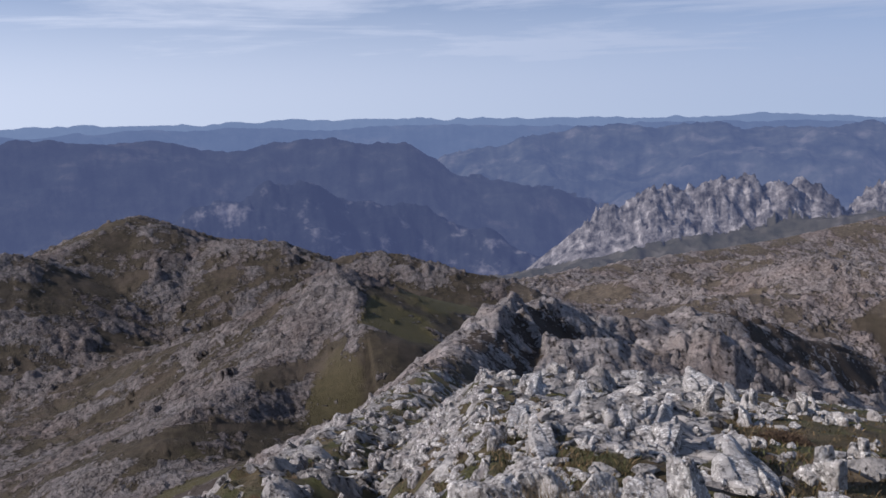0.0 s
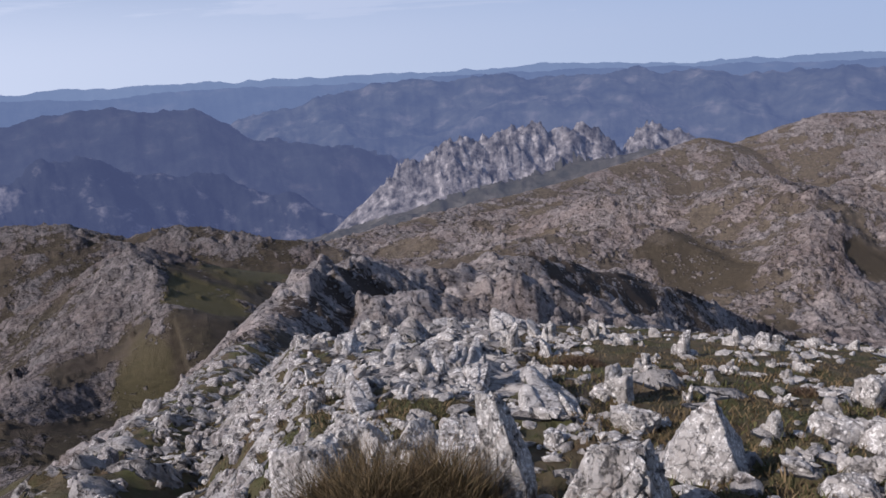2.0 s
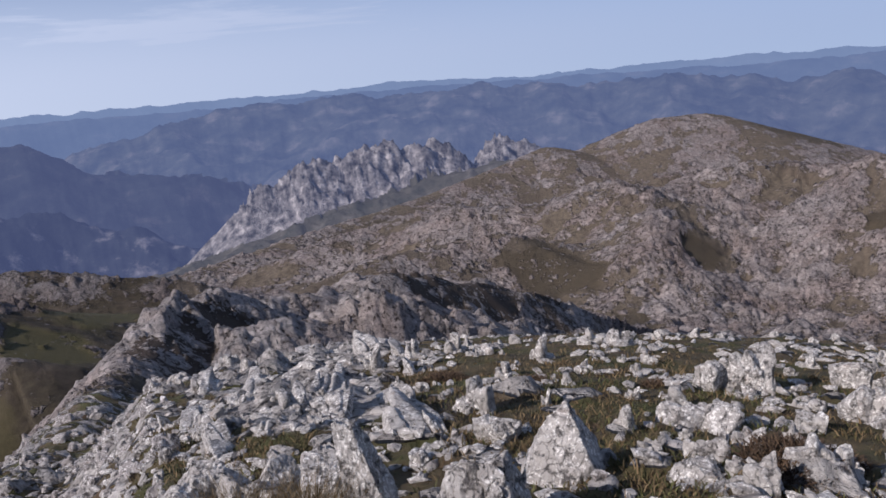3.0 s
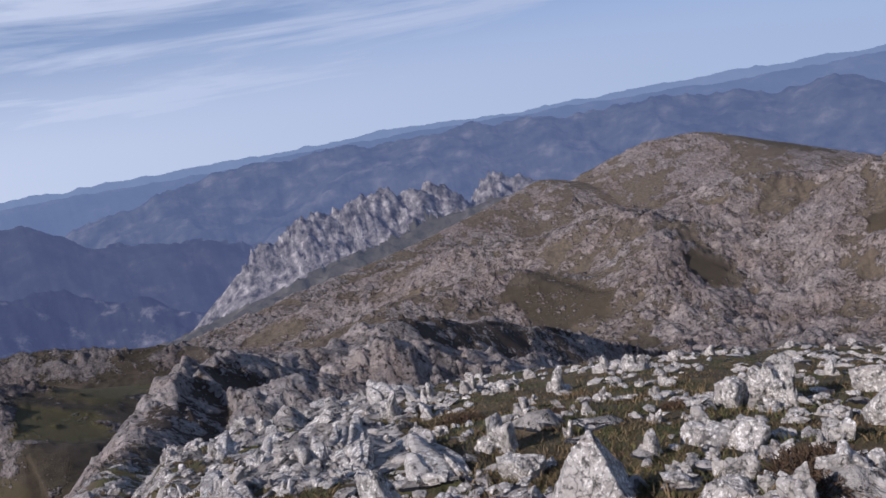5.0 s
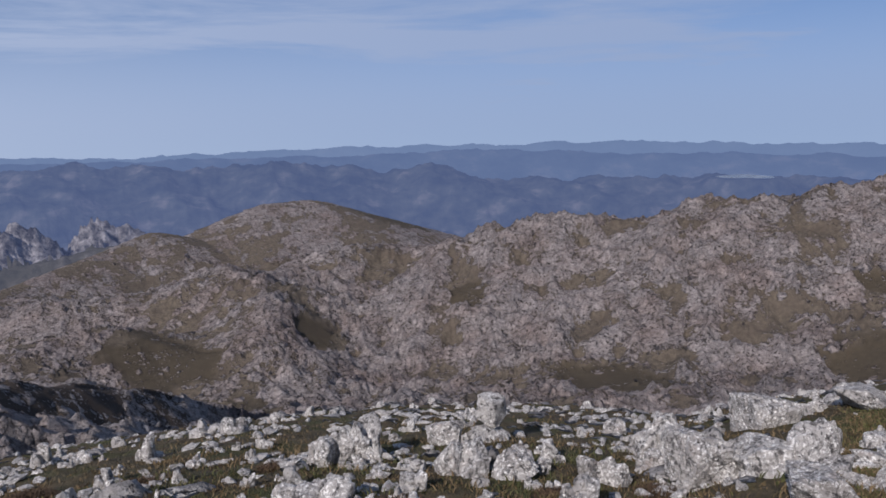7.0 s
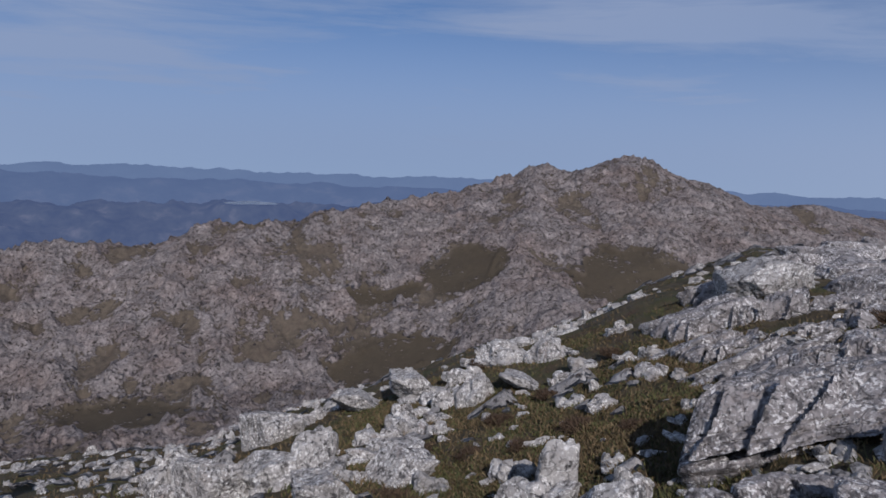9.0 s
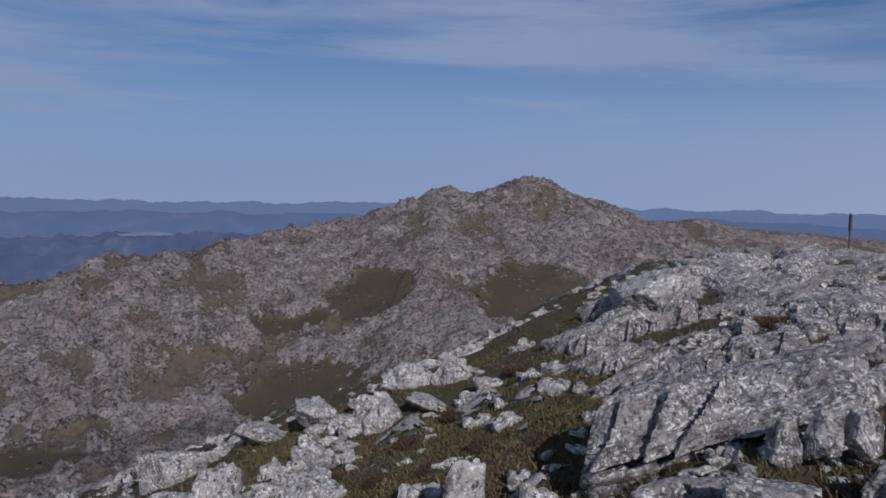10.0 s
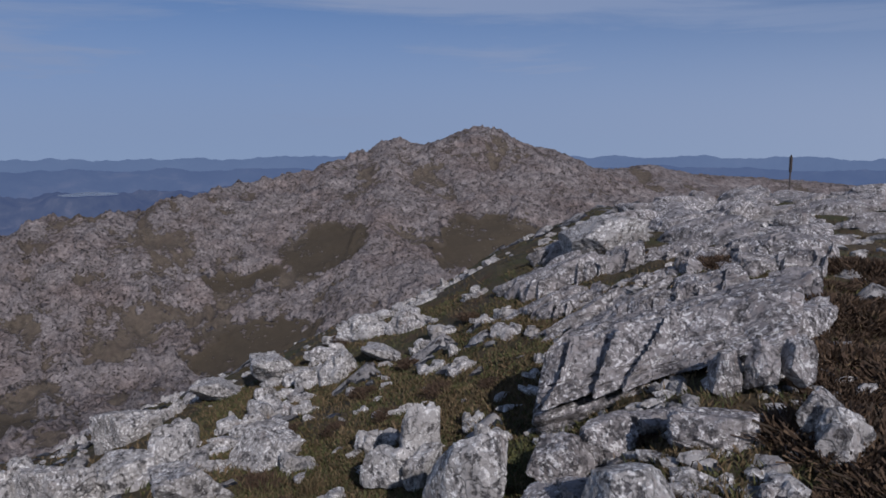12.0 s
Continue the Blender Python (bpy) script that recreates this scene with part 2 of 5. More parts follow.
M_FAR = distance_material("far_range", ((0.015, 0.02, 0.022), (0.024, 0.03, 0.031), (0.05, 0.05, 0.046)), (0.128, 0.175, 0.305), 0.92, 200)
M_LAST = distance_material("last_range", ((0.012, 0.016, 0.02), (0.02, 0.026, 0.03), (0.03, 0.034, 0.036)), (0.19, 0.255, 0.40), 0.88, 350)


def rock_material(name, low, high, lichen):
    """Weathered limestone: grey body, pale lichen crusts, dark pits and runnels."""
    m, t, b = fresh(name, 0.92)
    p = place_of(t)
    body = ramp_node(t, noise_node(t, p, 3.6, 9, 0.7, 0.15), (0.30, low), (0.66, high))
    shade = t.nodes.new("ShaderNodeObjectInfo").outputs["Random"]
    body = mix_node(t, math_node(t, "MULTIPLY", shade, 0.35), body, (0.25, 0.23, 0.215))
    crust = ramp_node(t, noise_node(t, p, 30.0, 5, 0.75, 0.3), (0.52, 0.0), (0.56, 1.0))
    spread = ramp_node(t, noise_node(t, p, 4.0, 5, 0.65), (0.40, 0.0), (0.52, 1.0))
    body = mix_node(t, math_node(t, "MULTIPLY", crust, spread), body, lichen)
    rust = ramp_node(t, noise_node(t, p, 5.0, 5, 0.65), (0.58, 0.0), (0.70, 0.55))
    body = mix_node(t, rust, body, (0.23, 0.175, 0.145))
    grit = noise_node(t, p, 38.0, 4, 0.7)
    blotch = ramp_node(t, math_node(t, "ADD", math_node(t, "MULTIPLY", noise_node(t, p, 11.0, 7, 0.72, 0.2), 0.65), math_node(t, "MULTIPLY", grit, 0.35)), (0.40, 0.0), (0.47, 1.0))
    body = mix_node(t, blotch, (0.12, 0.113, 0.11), body)
    # cracks
    bent = t.nodes.new("ShaderNodeVectorMath")
    bent.operation = "MULTIPLY_ADD"
    bent.inputs[1].default_value = (0.22, 0.22, 0.22)
    wave = node(t, "ShaderNodeTexNoise", Scale=6.0, Detail=5)
    link(t, p, wave.inputs["Vector"])
    link(t, wave.outputs["Color"], bent.inputs[0])
    link(t, p, bent.inputs[2])
    rim = node(t, "ShaderNodeTexVoronoi", Scale=5.0)
    rim.feature = "DISTANCE_TO_EDGE"
    link(t, bent.outputs[0], rim.inputs["Vector"])
    crack = ramp_node(t, rim.outputs["Distance"], (0.0, 0.0), (0.03, 1.0))
    body = mix_node(t, crack, mix_node(t, 0.35, body, (0.07, 0.065, 0.062)), body)
    link(t, body, b.inputs["Base Color"])
    high_ = math_node(t, "ADD", noise_node(t, p, 9.0, 7, 0.68, 0.3), math_node(t, "MULTIPLY", blotch, 0.25))
    high_ = math_node(t, "ADD", high_, math_node(t, "MULTIPLY", crack, 0.14))
    bump_node(t, b, high_, 1.0, 0.05)
    return m


M_ROCK = rock_material("weathered_limestone", (0.26, 0.246, 0.228), (0.53, 0.51, 0.475), (0.78, 0.765, 0.725))
M_SLAB = rock_material("grey_bedded_limestone", (0.18, 0.166, 0.16), (0.375, 0.35, 0.335), (0.72, 0.705, 0.675))


def blade_material(name, *stops):
    m, t, b = fresh(name, 0.8)
    island = t.nodes.new("ShaderNodeNewGeometry").outputs["Random Per Island"]
    link(t, ramp_node(t, island, *stops), b.inputs["Base Color"])
    return m


M_GRASS = blade_material("dry_grass", (0.0, (0.07, 0.056, 0.026)), (0.4, (0.12, 0.088, 0.044)), (0.8, (0.165, 0.118, 0.062)), (1.0, (0.21, 0.155, 0.085)))
M_GREEN = blade_material("green_grass", (0.0, (0.050, 0.058, 0.021)), (0.6, (0.092, 0.095, 0.038)), (1.0, (0.125, 0.120, 0.043)))
M_HEATH = blade_material("rusty_heather", (0.0, (0.038, 0.028, 0.018)), (0.6, (0.078, 0.050, 0.032)), (1.0, (0.12, 0.082, 0.048)))
M_POST = rock_material("rusted_iron", (0.02, 0.016, 0.014), (0.05, 0.035, 0.03), (0.06, 0.045, 0.04))


def water_material():
    m, t, b = fresh("pale_water", 0.25)
    p = place_of(t)
    link(t, ramp_node(t, noise_node(t, p, 0.02, 4, 0.5), (0.35, (0.16, 0.18, 0.21)), (0.65, (0.26, 0.28, 0.30))), b.inputs["Base Color"])
    return m


M_WATER = water_material()

# ---- terrain ----
EYE = 1.6


def place(a, d, el):
    """A point a degrees to the right of +y, d metres off, seen el degrees above eye level."""
    return (d * math.sin(radians(a)), d * math.cos(radians(a)), EYE + d * math.tan(radians(el)))


def lattice(ix, iy, seed):
    h = (ix * 374761393 + iy * 668265263 + seed * 974634777) & 0xFFFFFFFF
    h = ((h ^ (h >> 13)) * 1274126177) & 0xFFFFFFFF
    h = h ^ (h >> 16)
    a = (h & 0xFFFF).astype(np.float32) * np.float32(2 * math.pi / 65536)
    return np.cos(a), np.sin(a)


def grad_noise(x, y, seed):
    """Smooth noise, about -0.7 to 0.7, with lumps one unit wide."""
    fx, fy = np.floor(x), np.floor(y)
    ix, iy = fx.astype(np.int64), fy.astype(np.int64)
    u, v = (x - fx).astype(np.float32), (y - fy).astype(np.float32)
    su, sv = u * u * u * (u * (u * 6 - 15) + 10), v * v * v * (v * (v * 6 - 15) + 10)
    out = 0
    for i in (0, 1):
        for j in (0, 1):
            gx, gy = lattice(ix + i, iy + j, seed)
            out = out + (su if i else 1 - su) * (sv if j else 1 - sv) * (gx * (u - i) + gy * (v - j))
    return out


def fbm(x, y, size, seed, octaves=4, gain=0.5):
    out, amp = 0, 1.0
    for k in range(octaves):
        out = out + amp * grad_noise(x / size, y / size, seed + k)
        size, amp = size / 2.03, amp * gain
    return out


def crests(x, y, size, seed, octaves=4, gain=0.5):
    """Noise with sharp crests, 0 to about 1."""
    out, amp, total = 0, 1.0, 0
    for k in range(octaves):
        out = out + amp * (1 - 2.2 * np.abs(grad_noise(x / size, y / size, seed + k)))
        total, size, amp = total + amp, size / 2.1, amp * gain
    return out / total


def smooth_step(x, a, b):
    k = np.clip((x - a) / (b - a), 0, 1)
    return k * k * (3 - 2 * k)


def ridge(x, y, line, left, right, soft):
    """Height of a ridge whose crest follows the line of (bearing, distance, elevation); slopes to its two sides, soft: radius of the crest."""
    pts = [place(*p) for p in line]
    best = np.full(x.shape, -9999, np.float32)
    for (ax, ay, az), (bx, by, bz) in zip(pts, pts[1:]):
        dx, dy = bx - ax, by - ay
        k = np.clip(((x - ax) * dx + (y - ay) * dy) / (dx * dx + dy * dy), 0, 1)
        px, py = x - ax - k * dx, y - ay - k * dy
        slope = np.where(px * dy - py * dx > 0, right, left)
        best = np.maximum(best, az + k * (bz - az) - slope * (np.sqrt(px * px + py * py + soft * soft) - soft))
    return best


def band(x, y, line, wide):
    """1 along a line of (bearing, distance), falling to 0 past its half width."""
    best = np.full(x.shape, 9999, np.float32)
    pts = [(q * math.sin(radians(p)), q * math.cos(radians(p))) for p, q in line]
    for (ax, ay), (bx, by) in zip(pts, pts[1:]):
        dx, dy = bx - ax, by - ay
        k = np.clip(((x - ax) * dx + (y - ay) * dy) / (dx * dx + dy * dy), 0, 1)
        best = np.minimum(best, np.hypot(x - ax - k * dx, y - ay - k * dy))
    near = best < 3 * wide
    return 1 - smooth_step(best / wide + within(near, x, y, lambda u, v: 0.7 * fbm(u, v, 20, 57, 4, 0.6)), 0.5, 1.2)


# Strips of turf and of scree: line of (bearing, distance), half width
MEADOWS = [([(4, 205), (-0.2, 198), (-5, 182), (-11.7, 140), (-19.7, 130), (-30, 126)], 15), ([(-1, 250), (3, 235), (6, 225)], 13), ([(-2, 375), (5, 360)], 14),
           ([(8, 350), (16, 330), (24, 330)], 14), ([(26, 560), (33, 600)], 12)]
SCREES = [([(-3.2, 203), (-10, 188), (-20.4, 181)], 9), ([(-5.8, 262), (-9, 226), (-15.6, 214), (-24, 200)], 15), ([(-9, 330), (-13, 320)], 12), ([(-4, 262), (-3.5, 208)], 8)]


def within(mask, x, y, make):
    """make(x, y) where the mask holds, 0 elsewhere."""
    out = np.zeros(x.shape, np.float32)
    if mask.any():
        out[mask] = make(x[mask], y[mask])
    return out


# Each ridge: crest, slope on its two sides walking along it (left, right), crest radius, class of land
RIDGES = []


def crest_line(line, left, right, soft, kind):
    RIDGES.append((line, left, right, soft, kind))


# the near spur that runs down from the summit to two dark knolls
crest_line([(-14, 8, -29.0), (-3.6, 18, -24.2), (-0.3, 28, -22.2), (4.3, 45, -18.9), (8.3, 58, -16.3), (10.2, 62, -16.1), (14.5, 66, -17.0),
      (17.4, 68, -17.6)], 0.95, 1.05, 1.5, 0)
crest_line([(16, 67, -18.0), (20.6, 72, -16.9), (23.3, 76, -15.6), (26, 80, -16.2), (29.7, 86, -17.1), (33.9, 94, -18.4), (39, 108, -20.5)], 0.55, 1.25, 2.0, 0)
crest_line([(20.3, 56, -19.2), (22.3, 56, -17.5), (24.5, 58, -18.3), (29, 66, -19.7), (34, 76, -21)], 0.6, 1.1, 1.0, 0)
crest_line([(11.5, 50, -19.4), (15.0, 52, -18.5), (18.5, 54, -19.4)], 0.9, 0.55, 1.0, 0)
# hills beyond the grassy valley
crest_line([(-34, 420, -11.5), (-28, 430, -10.0), (-26.7, 440, -10.8), (-23.9, 455, -9.9), (-19.6, 480, -8.2), (-18, 470, -8.8), (-15.6, 450, -10.4), (-12.7, 440, -10.4),
      (-9.8, 430, -10.7), (-7.8, 420, -11.6), (-6.2, 415, -12.5), (-3.6, 420, -11.9), (-1.0, 418, -12.0), (3.3, 405, -13.2), (7.6, 400, -14.1)], 0.6, 0.42, 6, 0)
# rocky spur in the valley
crest_line([(-6.6, 285, -13.3), (-5.8, 262, -13.7), (-4.6, 245, -14.6), (-3.8, 222, -16.3), (-3.4, 204, -17.7)], 0.42, 0.75, 2, 0)
crest_line([(-5.8, 258, -13.9), (-9.1, 215, -19.0), (-14.3, 190, -21.2), (-18.5, 172, -22.9)], 0.40, 0.45, 4, 0)
# the long slope of the karst massif and its outer crest
crest_line([(7.8, 480, -14.1), (16, 560, -12.6), (21.2, 620, -11.6), (27.6, 700, -10.1), (33, 780, -8.4), (36.1, 820, -7.3), (38.5, 850, -8.3),
      (44, 900, -5.7), (47.3, 920, -5.5)], 0.7, 0.33, 12, 0)
# lower spurs of the long slope
crest_line([(16.1, 330, -16.6), (23.4, 360, -14.6), (28.9, 380, -13.9), (32.9, 390, -13.6), (36.1, 380, -15.0)], 0.6, 0.45, 5, 0)
crest_line([(16.6, 470, -13.6), (21.9, 500, -12.4), (28.5, 540, -10.9), (31.4, 540, -12.6)], 0.55, 0.40, 5, 0)
crest_line([(28.8, 470, -11.6), (36.4, 470, -11.6), (40.8, 470, -9.9), (44, 440, -11.5), (43.5, 370, -15.2)], 0.5, 0.45, 5, 0)
# ribs below the bare peak
crest_line([(100.5, 590, -1.8), (98.5, 500, -5.0), (98.8, 430, -8.8), (101, 380, -11.5), (104, 340, -13.0)], 0.40, 0.50, 6, 0)
crest_line([(106.1, 600, -0.9), (110, 560, -3.2), (113, 500, -6.0)], 0.50, 0.45, 6, 0)
# inner crest: from the plateau up to the bare peak and away
crest_line([(34, 545, -12.2), (40, 525, -10.6), (48, 520, -9.6), (55, 520, -9.5), (59, 520, -9.2), (61.6, 520, -7.8), (64.2, 520, -7.3), (70.6, 512, -7.3), (77, 520, -5.6), (82, 520, -5.7),
      (84.1, 522, -5.1), (88, 540, -4.4), (94, 570, -3.0), (100.5, 590, -1.15), (102.8, 592, -1.35), (106.1, 600, -0.25), (109, 612, -1.2),
      (111.8, 625, -2.2), (115.4, 645, -3.1), (118.4, 665, -2.7), (122, 700, -3.4), (128, 740, -3.6), (136, 780, -4.2), (150, 800, -6)], 0.6, 0.38, 9, 0)
# pale cliff ridge across the gorge
crest_line([(9.7, 1500, -12.8), (11.2, 1500, -11.3), (14.3, 1500, -9.0), (18.1, 1510, -7.3), (22.8, 1530, -6.6), (28.4, 1560, -6.4), (29.6, 1570, -7.6)], 0.9, 1.05, 4, 1)
crest_line([(31.9, 1600, -7.0), (32.9, 1610, -6.3), (34.3, 1620, -6.7)], 1.2, 1.1, 6, 1)
crest_line([(6, 1360, -15.0), (14, 1400, -12.4), (22, 1430, -10.5), (28, 1450, -9.2), (34, 1480, -8.2)], 0.35, 0.45, 20, 6)
# wooded crags over the gorge
crest_line([(-17, 2050, -8.9), (-10.4, 2050, -6.7), (-7.6, 2060, -6.7), (-4.3, 2080, -7.7), (0.3, 2100, -8.7), (4.6, 2050, -9.9), (9.7, 1980, -11.6), (9.5, 1900, -13.5)], 0.7, 0.95, 10, 2)
# wooded ranges, one behind the other
crest_line([(-50, 2900, -3.4), (-36, 2900, -3.2), (-27, 2900, -3.0), (-23.5, 2900, -2.9), (-17.5, 2900, -3.2), (-11.8, 2880, -3.6), (-4.9, 2850, -3.3), (-1.2, 2800, -3.8),
      (2.1, 2740, -5.6), (6.3, 2700, -6.1), (10.1, 2660, -7.3), (13, 2640, -9.2)], 0.5, 0.42, 40, 7)
crest_line([(-4.9, 2850, -3.4), (-3, 2600, -6.0), (1, 2400, -8.5)], 0.45, 0.45, 30, 7)
crest_line([(1.5, 3500, -5.8), (6.3, 3500, -4.3), (11.3, 3500, -3.2), (18.1, 3500, -3.0), (28, 3500, -2.6), (33.8, 3500, -3.0), (41, 3550, -3.3), (44.4, 3560, -2.9), (49, 3580, -3.5), (53, 3600, -3.9),
      (57.2, 3600, -3.4), (61, 3600, -4.4), (66, 3600, -4.8), (74, 3650, -4.5), (84, 3700, -4.5), (100, 3700, -4.4), (140, 3700, -4.4)], 0.35, 0.30, 50, 3)
crest_line([(-60, 4100, -2.5), (-27, 4100, -2.4), (-15, 4100, -2.3), (-3, 4100, -2.5), (12, 4150, -2.5), (24, 4150, -2.3), (45, 4200, -2.4), (60, 4250, -2.2), (80, 4300, -2.6), (98, 4300, -2.9), (120, 4300, -2.9), (150, 4300, -2.9)], 0.3, 0.42, 60, 4)
crest_line([(-180, 4700, -2.0), (-120, 4700, -2.0), (-70, 4700, -2.0), (-27, 4700, -1.9), (-20.6, 4700, -1.8), (-15, 4700, -2.0), (-8, 4700, -1.75), (1.8, 4700, -1.9), (18, 4700, -2.05), (25.1, 4700, -1.8), (32, 4700, -2.1),
      (48, 4700, -1.8), (65, 4700, -1.65), (72, 4700, -1.7), (81, 4700, -1.95), (100, 4700, -1.9), (128, 4700, -2.1), (180, 4700, -2.0)], 0.3, 0.5, 60, 5)

# Turf hollows and darker patches: bearing, distance, half width across the line of sight, half length along it,
# strength
HOLLOWS = [(94.5, 436, 26, 27, 1.0), (88.3, 425, 29, 10, 1.0), (106.8, 425, 39, 38, 1.0), (89.1, 360, 33, 24, 1.0), (69, 332, 28, 19, 1.0), (73, 312, 16, 12, 0.9),
           # last entry: brown turf, partly standing in for shade on the outer hill's right
           (36.3, 366, 27, 30, 0.95), (47.3, 394, 12, 15, 0.9), (59, 436, 11, 22, 0.85), (42, 300, 14, 30, 0.7), (-17, 120, 9, 40, 0.75), (-6, 175, 8, 38, 0.5), (-1, 225, 13, 22, 0.9), (2, 290, 22, 40, 1.0), (4, 340, 26, 30, 0.9), (53, 950, 60, 60, 0.8),
           # dark sward laid on the flanks of the near knolls
           (6.3, 45, 2.4, 5, 0.75), (8.5, 50, 1.5, 4, 0.7), (11.5, 57, 3.6, 4, 0.75), (26, 79, 7, 6, 0.65), (30.5, 86, 6, 7, 0.65), (35, 95, 6, 8, 0.6), (22, 60, 3, 3, 0.6)]


def summit_height(a, d):
    """The summit dome: level towards the outcrop, steepening everywhere else. a in degrees to the right of +y."""
    s = np.interp(a, (-180, -150, -90, -30, -14, -4, 5, 75, 83, 90, 97, 103, 108, 115, 130, 150, 180),
                  (0.10, 0.25, 0.6, 0.62, 0.52, 0.36, 0.2, 0.2, 0.156, 0.114, 0.06, 0.035, 0.0, -0.03, -0.045, -0.04, 0.10)).astype(np.float32)
    s = s * smooth_step(d, 0.3, 2.5)
    bend = np.interp(a, (100, 115, 150, 170), (0.0055, 0.0028, 0.0028, 0.0055))
    dip = 0.38 * smooth_step(a, 80, 96) * (1 - smooth_step(a, 112, 124)) * smooth_step(d, 1.2, 4) * (1 - smooth_step(d, 7, 12))
    return (-s * d - bend * d * d - dip).astype(np.float32)


def land(x, y):
    """Height, class of land and share of turf at points of the plan."""
    d = np.sqrt(x * x + y * y)
    a = np.degrees(np.arctan2(x, y))
    h = np.interp(d, (0, 60, 200, 300, 480, 900, 1200, 1400, 2600, 3400, 4300, 4900), (-30, -50, -96, -112, -140, -240, -420, -560, -620, -420, -330, -300)).astype(np.float32)
    # the gorge side is deep, the massif side is a high karst plateau
    h = np.where((d > 100) & (d < 700), h + 10 * smooth_step(a, 50, 90) * smooth_step(d, 100, 300), h)
    far_edge = d + within(d > 2000, x, y, lambda u, v: 300 * fbm(u, v, 900, 95, 3))
    kind = np.where(d < 1150, 0, np.where(d < 2500, 2, np.where(far_edge < 4150, 3, 4))).astype(np.int8)
    k = 0.04 * d + 0.1
    for line, left, right, soft, c in RIDGES:
        r = ridge(x, y, line, left, right, soft)
        kind = np.where(r > h, c, kind)
        gap = np.abs(r - h)
        kk = np.where(c == 0, k, 0.01 * d)
        h = np.maximum(h, r) + np.maximum(kk - gap, 0) ** 2 / (4 * kk)
    s = summit_height(a, d)
    gap = np.abs(s - h)
    kk = np.minimum(0.06 * d + 0.02, 3.0)
    h = np.maximum(h, s) + np.maximum(kk - gap, 0) ** 2 / (4 * kk)
    turf = np.zeros_like(h)
    for b, dist, across, along, force in HOLLOWS:
        cx, cy = math.sin(radians(b)), math.cos(radians(b))
        u, v = (x * cy - y * cx) / across, (x * cx + y * cy - dist) / along
        q = np.sqrt(u * u + v * v) + 0.4 * fbm(x, y, 18, 77, 4, 0.6)
        turf = np.maximum(turf, force * (1 - smooth_step(q, 0.65, 1.15)))
    return h, kind, turf, d, a


def boulders(x, y, cell, seed, share):
    """A field of angular blocks on a jittered grid: height in cells, 0 between them. share: how many cells hold a block."""
    fx, fy = np.floor(x / cell).astype(np.int64), np.floor(y / cell).astype(np.int64)
    out = np.zeros(x.shape, np.float32)
    for i in (-1, 0, 1):
        for j in (-1, 0, 1):
            c1, s1 = lattice(fx + i, fy + j, seed)
            c2, s2 = lattice(fx + i, fy + j, seed + 17)
            px, py = x / cell - (fx + i + 0.5 + 0.42 * c2), y / cell - (fy + j + 0.5 + 0.42 * s2)
            px, py = px.astype(np.float32), py.astype(np.float32)
            u, v = px * c1 + py * s1, -px * s1 + py * c1
            size = 0.34 + 0.22 * c1 * s2
            q = 1 - np.maximum(np.abs(u) * 0.75 + 0.35 * np.abs(v), np.abs(v) * 1.15) / size
            top = np.clip(q * 1.6, 0, 0.55 + 0.35 * u / size) * size * (0.9 + 0.5 * c2)
            out = np.maximum(out, np.where(0.5 + 0.5 * s2 * c1 + 0.25 * s1 < share * 1.25, top, 0))
    return np.maximum(out, 0)


LAKE = place(78.7, 3440, -4.15)


